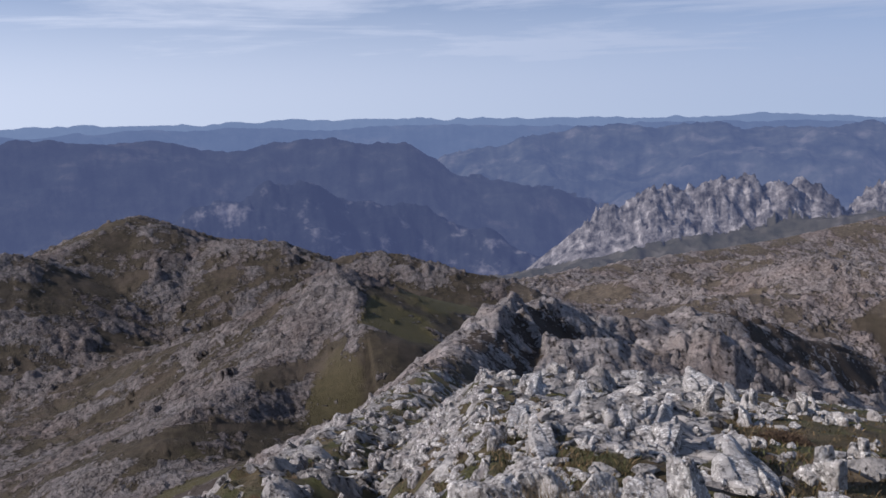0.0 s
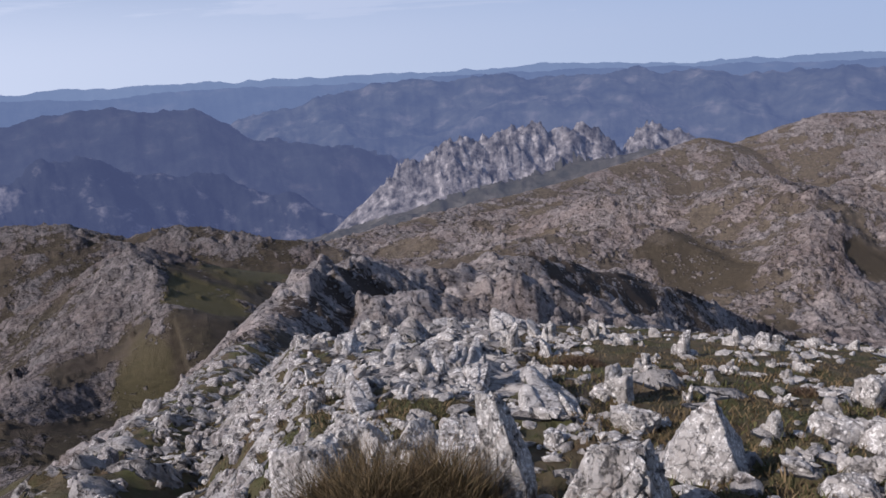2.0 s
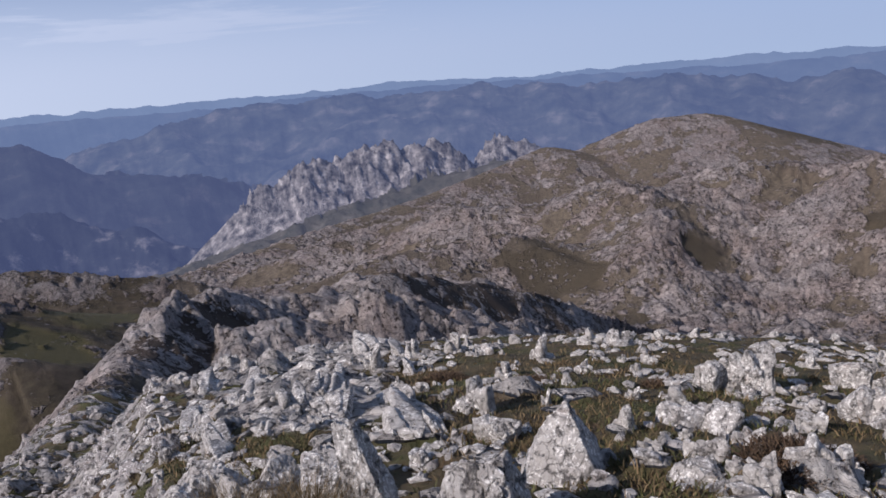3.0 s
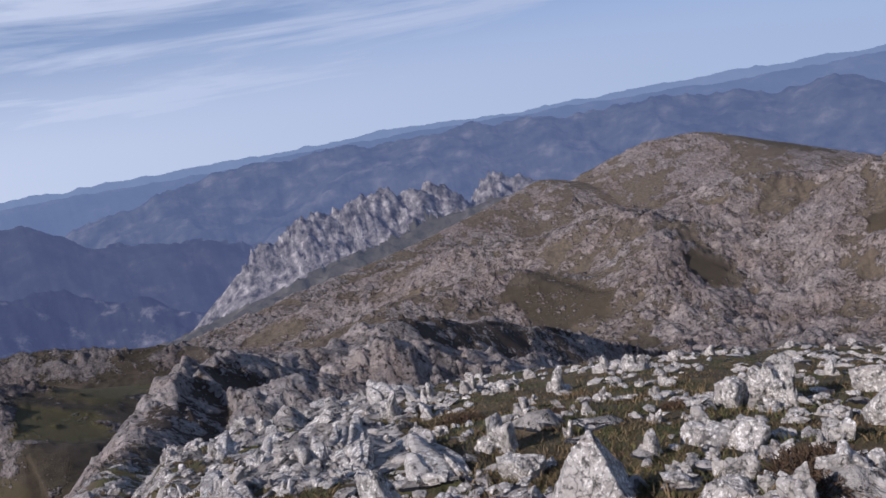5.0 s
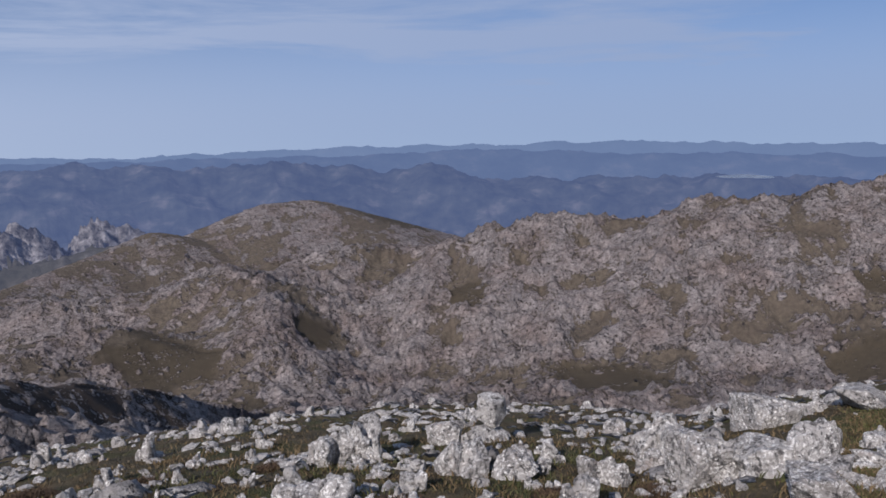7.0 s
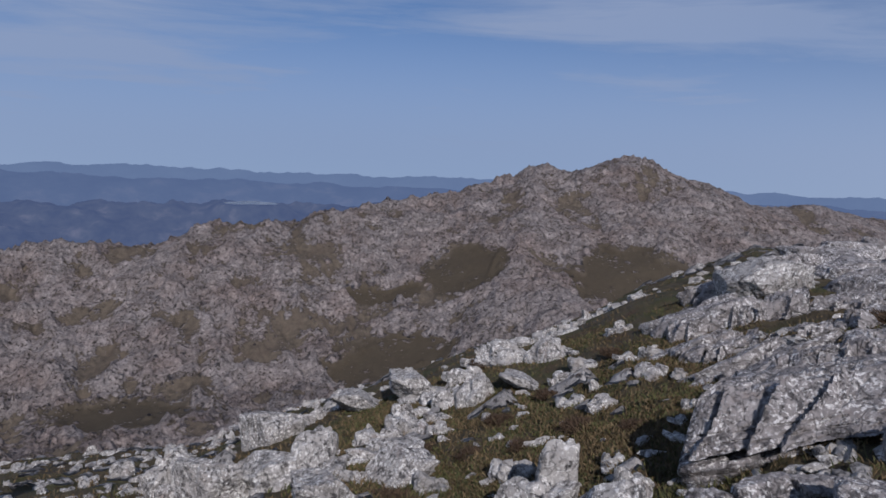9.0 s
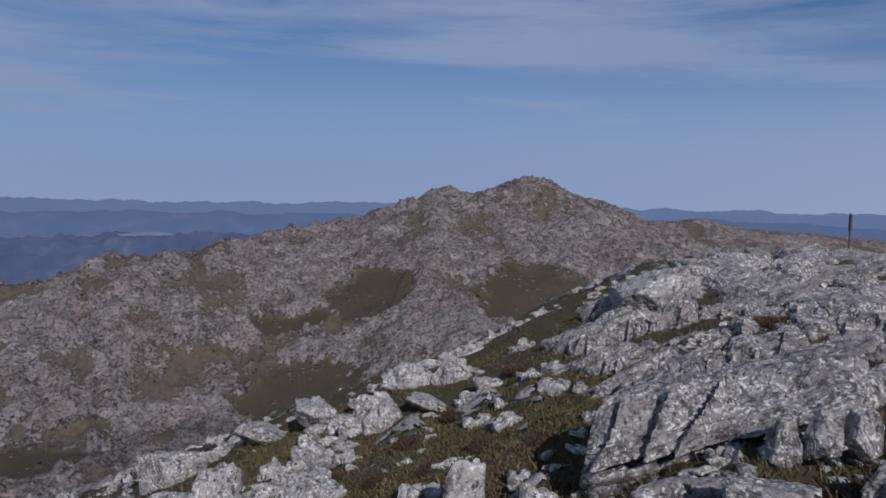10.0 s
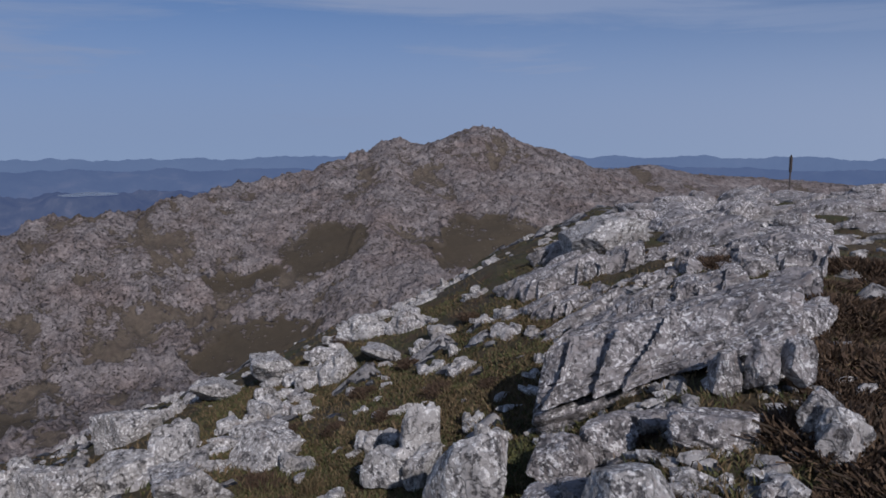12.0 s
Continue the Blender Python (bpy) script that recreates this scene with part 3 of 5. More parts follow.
def relief(x, y, h, kind, turf, d):
    """Adds the roughness of each kind of land; returns the height and the share of turf."""
    a = np.degrees(np.arctan2(x, y))
    here = (kind == 0) & (d > 18)
    mid = smooth_step(d, 20, 60) * here
    valley = smooth_step(-a, -12, 2) * smooth_step(d, 90, 130)
    gentle = smooth_step(d, 90, 130) * (1 - smooth_step(a, 33, 47))
    outer = smooth_step(d, 560, 680)
    wx = x + within(here, x, y, lambda u, v: 14 * fbm(u, v, 60, 5, 2))
    wy = y + within(here, x, y, lambda u, v: 14 * fbm(u, v, 60, 9, 2))
    big = within(here, wx, wy, lambda u, v: fbm(u, v, 110, 11, 3))
    gully = within(here, wx, wy, lambda u, v: crests(u, v, 46, 21, 4, 0.55))
    # ribs of rock that follow the strike of the beds
    along, across = 0.95 * wx + 0.31 * wy, -0.31 * wx + 0.95 * wy
    rib = within(here, along, across, lambda u, v: crests(u / 4.0, v, 15, 33, 3, 0.55))
    bare = 1 - turf
    scale = np.clip(d / 280, 0.16, 1.0)
    h = h + mid * scale * (1 - 0.8 * outer) * (1 - 0.6 * gentle) * (6.0 * big + bare * 9.0 * (gully - 0.5) + bare * 5.0 * (rib - 0.45))
    # how stony: crests and ribs bare, hollows grassy; the massif more than the valley
    stony = within(here, x, y, lambda u, v: 0.55 * fbm(u, v, 95, 81, 3) + 0.6 * fbm(u, v, 26, 87, 4, 0.6))
    stony = stony + 0.50 + 0.12 * smooth_step(a, 40, 66) + 0.16 * smooth_step(a, 84, 93) - 0.06 * valley - 0.06 * gentle - 0.15 * outer - 0.06 * smooth_step(d, 110, 140) + 1.1 * (gully - 0.5) + 0.7 * (rib - 0.5) + 0.42 * (1 - smooth_step(d, 95, 125))
    for line, wide in SCREES:
        stony = np.maximum(stony, 0.85 * band(x, y, line, wide))
    stony = np.maximum(stony, 0.72 * (1 - smooth_step(d, 95, 120)))
    for line, wide in MEADOWS:
        turf = np.maximum(turf, 0.9 * band(x, y, line, wide))
    stony = np.clip(stony, 0.05, 0.98) * (1 - 0.96 * turf)
    block = np.zeros(x.shape, np.float32)
    for cell, seed, lo, hi in ((1.1, 201, 0, 75), (2.2, 211, 35, 330), (4.2, 221, 220, 1100), (10.0, 231, 200, 700)):
        want = smooth_step(d, lo - 10, lo + 10) * (1 - smooth_step(d, hi * 0.7, hi)) * mid
        pick = want > 0.01
        if pick.any():
            got = np.zeros(x.shape, np.float32)
            got[pick] = boulders(x[pick], y[pick], cell, seed, stony[pick] * (0.3 if cell > 9 else 1.0)) * cell
            block = np.maximum(block, got * want)
    small = within(here, along, across, lambda u, v: crests(u / 2.0, v, 5.0, 31, 3, 0.6))
    h = h + mid * (block * 0.95 * (1 - 0.5 * outer) + bare * stony * (small - 0.4) * (np.clip(d / 120, 0.3, 1.0) + 0.9 * (1 - smooth_step(d, 95, 125))))
    cover = smooth_step(block / np.clip(d * 0.005, 0.08, 1.6), 0.05, 0.5)
    turf = np.maximum(0.9 * turf, np.clip(0.92 - 0.15 * cover - 0.66 * smooth_step(stony, 0.2, 0.85), 0.16, 1) * mid)
    # crags of the cliff ridge and the gorge
    crag, dark = kind == 1, kind == 2
    lean = a * 26 + 1.2 * h
    ribs = within(crag, lean, d, lambda u, v: crests(u + 30 * fbm(u, v, 80, 41, 3) + 0.5 * v, v * 0.8, 46, 43, 5, 0.6))
    h = h + crag * (42 * (ribs - 0.5) + within(crag, x, y, lambda u, v: 19 * fbm(u, v, 62, 47, 5, 0.65))) * smooth_step(h, -310, -235)
    h = h + within(dark, x, y, lambda u, v: 50 * (crests(u, v, 230, 51, 4, 0.5) - 0.5)) + within(dark, lean, d, lambda u, v: 34 * (crests(u, v * 0.4, 85, 53, 3, 0.5) - 0.5))
    wet = np.hypot(x - LAKE[0], y - LAKE[1])
    dry = smooth_step(wet, 130, 240)
    h = np.where(wet < 240, LAKE[2] - 3 + (h - LAKE[2]) * dry, h)
    h = h + dry * within(kind == 3, x, y, lambda u, v: 120 * (crests(u, v, 560, 61, 5, 0.52) - 0.5))
    h = h + within(kind == 7, x, y, lambda u, v: 70 * (crests(u, v, 420, 63, 5, 0.52) - 0.5))
    h = h + within(kind == 4, x, y, lambda u, v: 40 * (crests(u, v, 430, 71, 5, 0.52) - 0.5))
    h = h + within(kind == 6, x, y, lambda u, v: 22 * (crests(u, v, 120, 75, 4, 0.5) - 0.5))
    h = h + within(kind == 5, x, y, lambda u, v: 34 * (crests(u, v, 330, 73, 4, 0.55) - 0.5))
    return h, turf


def mesh_from_grid(name, x, y, z, turf, meadow, keep, material):
    rows, cols = x.shape
    i = np.arange(rows * cols).reshape(rows, cols)
    quads = np.stack([i[:-1, :-1], i[:-1, 1:], i[1:, 1:], i[1:, :-1]], -1)[keep].reshape(-1, 4)
    used = np.unique(quads)
    back = np.zeros(rows * cols, np.int64)
    back[used] = np.arange(len(used))
    quads = back[quads][:, ::-1]
    co = np.stack([x.ravel()[used], y.ravel()[used], z.ravel()[used]], -1).astype(np.float32)
    me = bpy.data.meshes.new(name)
    me.vertices.add(len(co))
    me.vertices.foreach_set("co", co.ravel())
    me.loops.add(quads.size)
    me.loops.foreach_set("vertex_index", quads.ravel().astype(np.int32))
    me.polygons.add(len(quads))
    me.polygons.foreach_set("loop_start", np.arange(0, quads.size, 4, dtype=np.int32))
    me.polygons.foreach_set("use_smooth", np.ones(len(quads), bool))
    layer = me.attributes.new("turf", "FLOAT", "POINT")
    layer.data.foreach_set("value", turf.ravel()[used].astype(np.float32))
    layer = me.attributes.new("meadow", "FLOAT", "POINT")
    layer.data.foreach_set("value", meadow.ravel()[used].astype(np.float32))
    me.materials.append(material)
    me.update(calc_edges=True)
    return new(name, me)


def steps(a, b, step):
    return list(np.arange(a, b, step))


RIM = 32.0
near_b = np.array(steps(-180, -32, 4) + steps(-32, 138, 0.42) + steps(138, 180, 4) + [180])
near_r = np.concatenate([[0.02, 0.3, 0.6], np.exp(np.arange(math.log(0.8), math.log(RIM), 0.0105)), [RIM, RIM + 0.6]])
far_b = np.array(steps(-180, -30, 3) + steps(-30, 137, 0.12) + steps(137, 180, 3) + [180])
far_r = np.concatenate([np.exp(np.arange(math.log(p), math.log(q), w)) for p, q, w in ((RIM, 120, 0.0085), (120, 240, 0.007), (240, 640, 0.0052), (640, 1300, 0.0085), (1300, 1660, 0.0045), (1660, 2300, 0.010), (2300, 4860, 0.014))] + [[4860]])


def summit_relief(x, y, d):
    """Lumps of turf, broken rock and a pale pavement of rock near the feet; returns height and share of turf."""
    a = np.degrees(np.arctan2(x, y))
    lump = 0.05 * fbm(x, y, 0.9, 101, 4, 0.6) + 0.13 * fbm(x, y, 3.2, 107, 2)
    u, v = x * 0.94 - y * 0.34 + 0.4 * fbm(x, y, 1.2, 109, 2), x * 0.34 + y * 0.94
    rock = crests(u * 1.25, v * 0.6, 1.7, 111, 5, 0.62)
    # pale pavement running out along the spur, and the bare flank of the spur
    along = smooth_step(a, 27, 17) * smooth_step(a, 6, 14) * smooth_step(d, 4.5, 7) * (1 - smooth_step(d, 22, 34))
    flank = smooth_step(a, 10, 0) * smooth_step(d, 3.5, 7)
    stony = np.clip(0.40 + 0.55 * fbm(x, y, 4.5, 117, 3) + 0.4 * along + 0.12 * flank - 0.24 * smooth_step(a, 86, 95) * (1 - smooth_step(a, 110, 116)), 0.05, 1)
    block = np.maximum(boulders(x, y, 0.75, 131, stony * 0.75) * 0.75, boulders(x, y, 0.36, 137, stony) * 0.36)
    bare = np.maximum(smooth_step(block, 0.03, 0.10), along * smooth_step(rock, 0.36, 0.52))
    far_off = smooth_step(d, 1.5, 3.5)
    slabs = np.maximum(boulders(u * 0.9, v * 0.5, 0.9, 141, np.full(x.shape, 0.85, np.float32)) * 0.9, boulders(u, v * 0.7, 0.45, 147, np.full(x.shape, 0.8, np.float32)) * 0.45)
    chips = np.maximum(boulders(u, v * 0.6, 0.5, 151, np.full(x.shape, 0.85, np.float32)) * 0.5, boulders(u, v * 0.8, 0.24, 157, np.full(x.shape, 0.8, np.float32)) * 0.24)
    slabs = slabs + (chips - slabs) * flank
    rise = block * 0.75 * (1 - 0.6 * flank) + np.maximum(along, flank) * (0.3 * (rock - 0.35) + (0.55 + 0.6 * flank) * slabs)
    bare = np.maximum(bare, np.maximum(along, 0.85 * flank) * smooth_step(slabs, 0.02, 0.07))
    return lump + far_off * rise, 1 - bare * far_off


def build_ground():
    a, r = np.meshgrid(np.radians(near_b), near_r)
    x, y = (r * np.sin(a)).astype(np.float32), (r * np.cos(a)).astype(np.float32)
    h, kind, turf, d, _ = land(x, y)
    extra, green = summit_relief(x, y, d)
    fade = 1 - smooth_step(d, 45, 80)
    h2, _ = relief(x, y, h, kind, turf, d)
    keep = np.ones((len(near_r) - 1, len(near_b) - 1), bool)
    SUMMIT["z"], SUMMIT["turf"] = h2 + extra * fade, green
    ob = mesh_from_grid("ground", x, y, h2 + extra * fade, green, turf, keep, M_GROUND)
    tagged(ob, "stony summit ground of brown turf and pale limestone", "ground", kind="structure")


SUMMIT = {}


def heights(xs, ys, layer="z"):
    """Heights (or shares of turf) of the summit ground, read off its mesh."""
    x, y = np.asarray(xs, np.float64), np.asarray(ys, np.float64)
    b, r = np.degrees(np.arctan2(x, y)), np.hypot(x, y)
    i = np.clip(np.searchsorted(near_r, r) - 1, 0, len(near_r) - 2)
    j = np.clip(np.searchsorted(near_b, b) - 1, 0, len(near_b) - 2)
    u, v = (r - near_r[i]) / (near_r[i + 1] - near_r[i]), (b - near_b[j]) / (near_b[j + 1] - near_b[j])
    g = SUMMIT[layer]
    return (g[i, j] * (1 - v) + g[i, j + 1] * v) * (1 - u) + (g[i + 1, j] * (1 - v) + g[i + 1, j + 1] * v) * u


def ground_height(x, y):
    return float(heights([x], [y])[0])


def build_mountains():
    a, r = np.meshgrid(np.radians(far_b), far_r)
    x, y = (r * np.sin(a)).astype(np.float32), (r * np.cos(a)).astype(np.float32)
    h, kind, turf, d, _ = land(x, y)
    extra, green = summit_relief(x, y, d)
    fade = 1 - smooth_step(d, 45, 80)
    h2, turf2 = relief(x, y, h, kind, turf, d)
    h2 = h2 + extra * fade
    near = 1 - smooth_step(d, 32, 48)
    turf2 = near * green + (1 - near) * turf2
    k = kind[:-1, :-1]
    deg = np.broadcast_to(far_b[:-1], k.shape)
    rr = np.broadcast_to(far_r[:-1, None], k.shape)
    valley = (k == 0) & (deg < 7.6) & (rr > 110)
    spur = (k == 0) & (rr <= 110)
    for name, mask, mat, label, cat in (
            ("ground_spur", spur, M_SPUR, "rocky limestone spur falling from the summit", "ground"),
            ("ground_valley", valley, M_VALLEY, "rounded grassy and stony hills round a green valley", "hill"),
            ("ground_massif", (k == 0) & ~valley & ~spur, M_MID, "bare grey karst mountain with patches of brown turf", "mountain"),
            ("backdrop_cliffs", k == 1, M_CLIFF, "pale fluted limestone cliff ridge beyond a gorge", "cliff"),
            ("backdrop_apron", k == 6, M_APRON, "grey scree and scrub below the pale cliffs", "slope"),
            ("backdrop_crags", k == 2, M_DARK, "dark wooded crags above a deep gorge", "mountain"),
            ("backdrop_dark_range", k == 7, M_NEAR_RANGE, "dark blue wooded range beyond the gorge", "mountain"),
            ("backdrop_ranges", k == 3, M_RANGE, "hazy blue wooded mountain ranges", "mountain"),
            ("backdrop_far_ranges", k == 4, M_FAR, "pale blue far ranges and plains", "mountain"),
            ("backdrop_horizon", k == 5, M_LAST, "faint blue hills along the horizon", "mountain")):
        if mask.any():
            tagged(mesh_from_grid(name, x, y, h2, turf2, turf, mask, mat), label, cat, kind="structure")


build_ground()
build_mountains()


def build_lake():
    bm = bmesh.new()
    rim = []
    for k in range(48):
        a = 2 * math.pi * k / 48
        r = 112 + 14 * math.sin(3 * a + 1) + 9 * math.sin(5 * a)
        rim.append(bm.verts.new((LAKE[0] + r * math.cos(a), LAKE[1] + r * math.sin(a), LAKE[2])))
    bm.faces.new(rim)
    me = bpy.data.meshes.new("water")
    bm.to_mesh(me)
    bm.free()
    me.materials.append(M_WATER)
    tagged(new("water", me), "pale distant reservoir in the blue lowland", "water", kind="structure")


build_lake()

# ---- rocks ----
def part(name, mesh, material, parent, label=""):
    ob = new(name, mesh)
    if material and not mesh.materials:
        mesh.materials.append(material)
    ob.parent = parent
    return tagged(ob, label) if label else ob


def rock_mesh(seed, level, planes=9, flat=0.0, rough=0.10, runnels=0.0, bed=0.0, lean=0.0, cuts=(), stretch=(1, 1, 1)):
    """An angular, weathered block that fills about a unit cube centred on the origin.
    flat: share of box-like faces; runnels: grooves worn down its sides; bed: steps of its layers; lean: sideways lean of the top; cuts: planes of its own."""
    rng = random.Random(seed)
    bm = bmesh.new()
    bmesh.ops.create_icosphere(bm, subdivisions=level, radius=1.0)
    dirs = np.array([v.co[:] for v in bm.verts], np.float64)
    dirs /= np.linalg.norm(dirs, axis=1)[:, None]
    sides = [(Vector(c[:3]).normalized(), c[3]) for c in cuts]
    if not cuts:
        for k in range(planes):
            n = Vector((rng.gauss(0, 1), rng.gauss(0, 1), rng.gauss(0.15, 0.7))).normalized()
            sides.append((n, rng.uniform(0.5, 0.95)))
    for k in range(6):
        n = [0, 0, 0]
        n[k // 2] = 1 if k % 2 else -1
        tilt = Vector((rng.gauss(0, 0.2), rng.gauss(0, 0.2), rng.gauss(0, 0.2)))
        sides.append(((Vector(n) + tilt).normalized(), 1.0 - 0.35 * flat * rng.uniform(0.6, 1.1)))
    rad = np.full(len(dirs), 1.6)
    for n, dist in sides:
        rad = np.minimum(rad, dist / np.maximum(dirs @ np.array(n[:]), 0.02))
    off = Vector((seed * 3.1, seed * 1.7, seed * 0.9))

    def chipped(q, size, bend):
        """Broken faces: each cell of the rock is a small plane of its own tilt, a little in or out."""
        near, centres = noise.voronoi(q * size + bend * noise.noise_vector(q * size * 1.1))
        c = centres[0]
        tilt = noise.noise_vector(c * 5.3 + Vector((7, 3, 1)))
        crack = max(0.0, 0.05 - (near[1] - near[0])) * 14
        return 0.9 * noise.noise(c * 5.3) + 1.5 * tilt.dot(q * size - c) - crack

    for v, direction, r in zip(bm.verts, dirs, rad):
        p = Vector(direction) * r
        q = Vector((p.x * stretch[0], p.y * stretch[1], p.z * stretch[2])) + off
        d = rough * 0.8 * chipped(q, 1.3, 0.3)
        if level > 3:
            d += rough * (0.42 * chipped(q, 3.4, 0.2) + 0.45 * noise.noise(q * 1.7) + 0.16 * noise.noise(q * 8.5) + 0.08 * noise.noise(q * 18))
        if level > 4:
            d += rough * 0.16 * chipped(q, 8.0, 0.2)
        if runnels:
            g = abs(noise.noise(Vector((q.x * 5.0, q.y * 5.0, q.z * 1.1))))
            d -= runnels * max(0.0, 0.14 - g) * 1.7
        if bed:
            s = p.z * 4.2 + 0.8 * noise.noise(q * 1.3)
            level_no = math.floor(s)
            d += bed * (1 - abs(direction[2])) * (1.5 * noise.noise(Vector((level_no * 3.7, seed, direction[0] * 1.2))) - (1.3 if s - level_no < 0.16 else 0.0))
        p = p * (1 + d)
        p.x += lean * p.z
        v.co = p
    lo = [min(v.co[k] for v in bm.verts) for k in range(3)]
    hi = [max(v.co[k] for v in bm.verts) for k in range(3)]
    for v in bm.verts:
        for k in range(3):
            v.co[k] = (v.co[k] - (lo[k] + hi[k]) / 2) / (hi[k] - lo[k])
    me = bpy.data.meshes.new("rock")
    bm.to_mesh(me)
    bm.free()
    me.polygons.foreach_set("use_smooth", [level > 5] * len(me.polygons))
    return me


def with_material(me, material):
    me.materials.append(material)
    return me


def one_skin(me, size):
    """The same shape under one closed skin, with faces about size wide."""
    ob = new("skin", me)
    mod = ob.modifiers.new("remesh", "REMESH")
    mod.mode, mod.voxel_size = "VOXEL", size
    grown = bpy.data.meshes.new_from_object(ob.evaluated_get(bpy.context.evaluated_depsgraph_get()))
    bpy.data.objects.remove(ob)
    bpy.data.meshes.remove(me)
    # keep the largest piece only
    n = len(grown.vertices)
    ends = np.empty(2 * len(grown.edges), np.int32)
    grown.edges.foreach_get("vertices", ends)
    a, b = ends[0::2], ends[1::2]
    tag = np.arange(n)
    while True:
        low = np.minimum(tag[a], tag[b])
        was = tag.copy()
        np.minimum.at(tag, a, low)
        np.minimum.at(tag, b, low)
        tag = tag[tag]
        if (tag == was).all():
            break
    main = np.bincount(tag).argmax()
    if (tag != main).any():
        bm = bmesh.new()
        bm.from_mesh(grown)
        bmesh.ops.delete(bm, geom=[v for v in bm.verts if tag[v.index] != main], context="VERTS")
        bm.to_mesh(grown)
        bm.free()
    return grown


def crag_mesh(seed, atoms, count, bedded=0.0, peak=0.35, size=0.03):
    """A ragged piece of bedrock: angular blocks of one rock, grown together, that fill a unit cube. bedded: how far the blocks lie in one tilted layering; peak: how much the middle stands out."""
    rng = random.Random(seed)
    verts, faces, base = [], [], 0
    dip = rng.uniform(-0.3, 0.3)
    for k in range(count):
        v, f = rng.choice(atoms)
        r, th = (0.0, 0.0) if k == 0 else (rng.uniform(0.2, 0.42), 6.283 * (k + rng.uniform(-0.3, 0.3)) / (count - 1))
        wide, deep = rng.uniform(0.5, 0.85), rng.uniform(0.4, 0.7)
        high = rng.uniform(0.5, 1.0) * (1 - peak * r * rng.uniform(0.6, 1.5))
        turn = rng.gauss(0, 0.25) + (0 if bedded else rng.choice((0, 3.14))) + (0 if bedded else rng.gauss(0, 0.8))
        c, s = math.cos(turn), math.sin(turn)
        lean = dip if bedded else rng.gauss(0, 0.2)
        w = v * (wide, deep, high)
        x, y, z = w[:, 0] * c - w[:, 1] * s, w[:, 0] * s + w[:, 1] * c, w[:, 2] + high / 2
        x = x * (1.08 - 0.16 * np.clip(z, 0, 1))
        verts.append(np.stack([x + r * math.cos(th) + 0.3 * lean * z, y + r * math.sin(th), z + lean * x], -1))
        faces.append(f + base)
        base += len(v)
    v = np.concatenate(verts)
    v = (v - (v.max(0) + v.min(0)) / 2) / (v.max(0) - v.min(0))
    me = bpy.data.meshes.new("rock")
    me.from_pydata(v.tolist(), [], np.concatenate(faces).tolist())
    return one_skin(me, size)


def atoms_of(seeds, level, *shape):
    """Vertices and faces of some blocks."""
    made = []
    for k in seeds:
        me = rock_mesh(k, level, *shape)
        made.append((np.array([v.co[:] for v in me.vertices]), np.array([p.vertices[:] for p in me.polygons])))
        bpy.data.meshes.remove(me)
    return made


ATOMS_FINE = atoms_of(range(11, 18), 4, 6, 0.85, 0.14, 0.5)
ATOMS = atoms_of(range(31, 39), 3, 6, 0.85, 0.15, 0.3)
ATOMS_SMALL = atoms_of(range(51, 57), 2, 6, 0.8, 0.13)
ATOMS_BED = atoms_of(range(71, 78), 4, 7, 0.8, 0.10, 0.2, 0.06, 0.0, (), (1.4, 1.2, 0.8))
FINE = [with_material(crag_mesh(11 + k, ATOMS_FINE, 4, size=0.022) if k % 2 else rock_mesh(311 + k, 5, 9, 0.55, 0.075, 0.25, 0.02), M_ROCK) for k in range(8)]
PLAIN = [with_material(crag_mesh(31 + k, ATOMS, 5, size=0.03), M_ROCK) for k in range(9)]
SMALL = [with_material(crag_mesh(51 + k, ATOMS_SMALL, 5, size=0.055), M_ROCK) for k in range(8)]
SLABBY = [with_material(crag_mesh(131 + k, ATOMS_FINE, 5, 1.0, 0.5, 0.022) if k % 2 else rock_mesh(331 + k, 5, 7, 0.7, 0.07, 0.2, 0.05, 0.4 if k % 4 else -0.4), M_ROCK) for k in range(5)]
BLOCKS = [with_material(crag_mesh(91 + k, ATOMS, 7, 1.0, 0.4, 0.03), M_SLAB) for k in range(8)]
BEDDED = [with_material(crag_mesh(71 + k, ATOMS_BED, 6, 1.0, 0.4, 0.02), M_SLAB) for k in range(8)]
CHUNKS = [with_material(rock_mesh(231 + k, 5, 10, 0.5, 0.06, 0.2, 0.02), M_SLAB) for k in range(6)]
ROUNDED = [with_material(rock_mesh(251 + k, 5, 30, 0.1, 0.03, 0.1), M_ROCK) for k in range(3)]

dice = random.Random(5)


def at(a, d):
    return d * math.sin(radians(a)), d * math.cos(radians(a))


def rock_at(name, mesh, a, d, wide, high, deep=0.0, label="", sunk=0.4, turn=None, group="rocks on the summit", tip=8.0):
    """A rock standing on the ground; a, d: bearing and distance of its near foot."""
    deep = deep or wide * dice.uniform(0.7, 1.0)
    x, y = at(a, d + deep * 0.4)
    full = high / (1 - sunk)
    ob = new(name, mesh)
    turn = -a + dice.choice((0, 180)) + dice.uniform(-20, 20) if turn is None else turn
    ob.matrix_world = pose(x, y, ground_height(x, y) + high - full / 2, dice.uniform(-tip, tip), dice.uniform(-tip, tip), turn) @ Matrix.Diagonal((wide, deep, full, 1))
    return tagged(ob, label or "pale grey weathered limestone rock half sunk in brown turf", "rock", group)


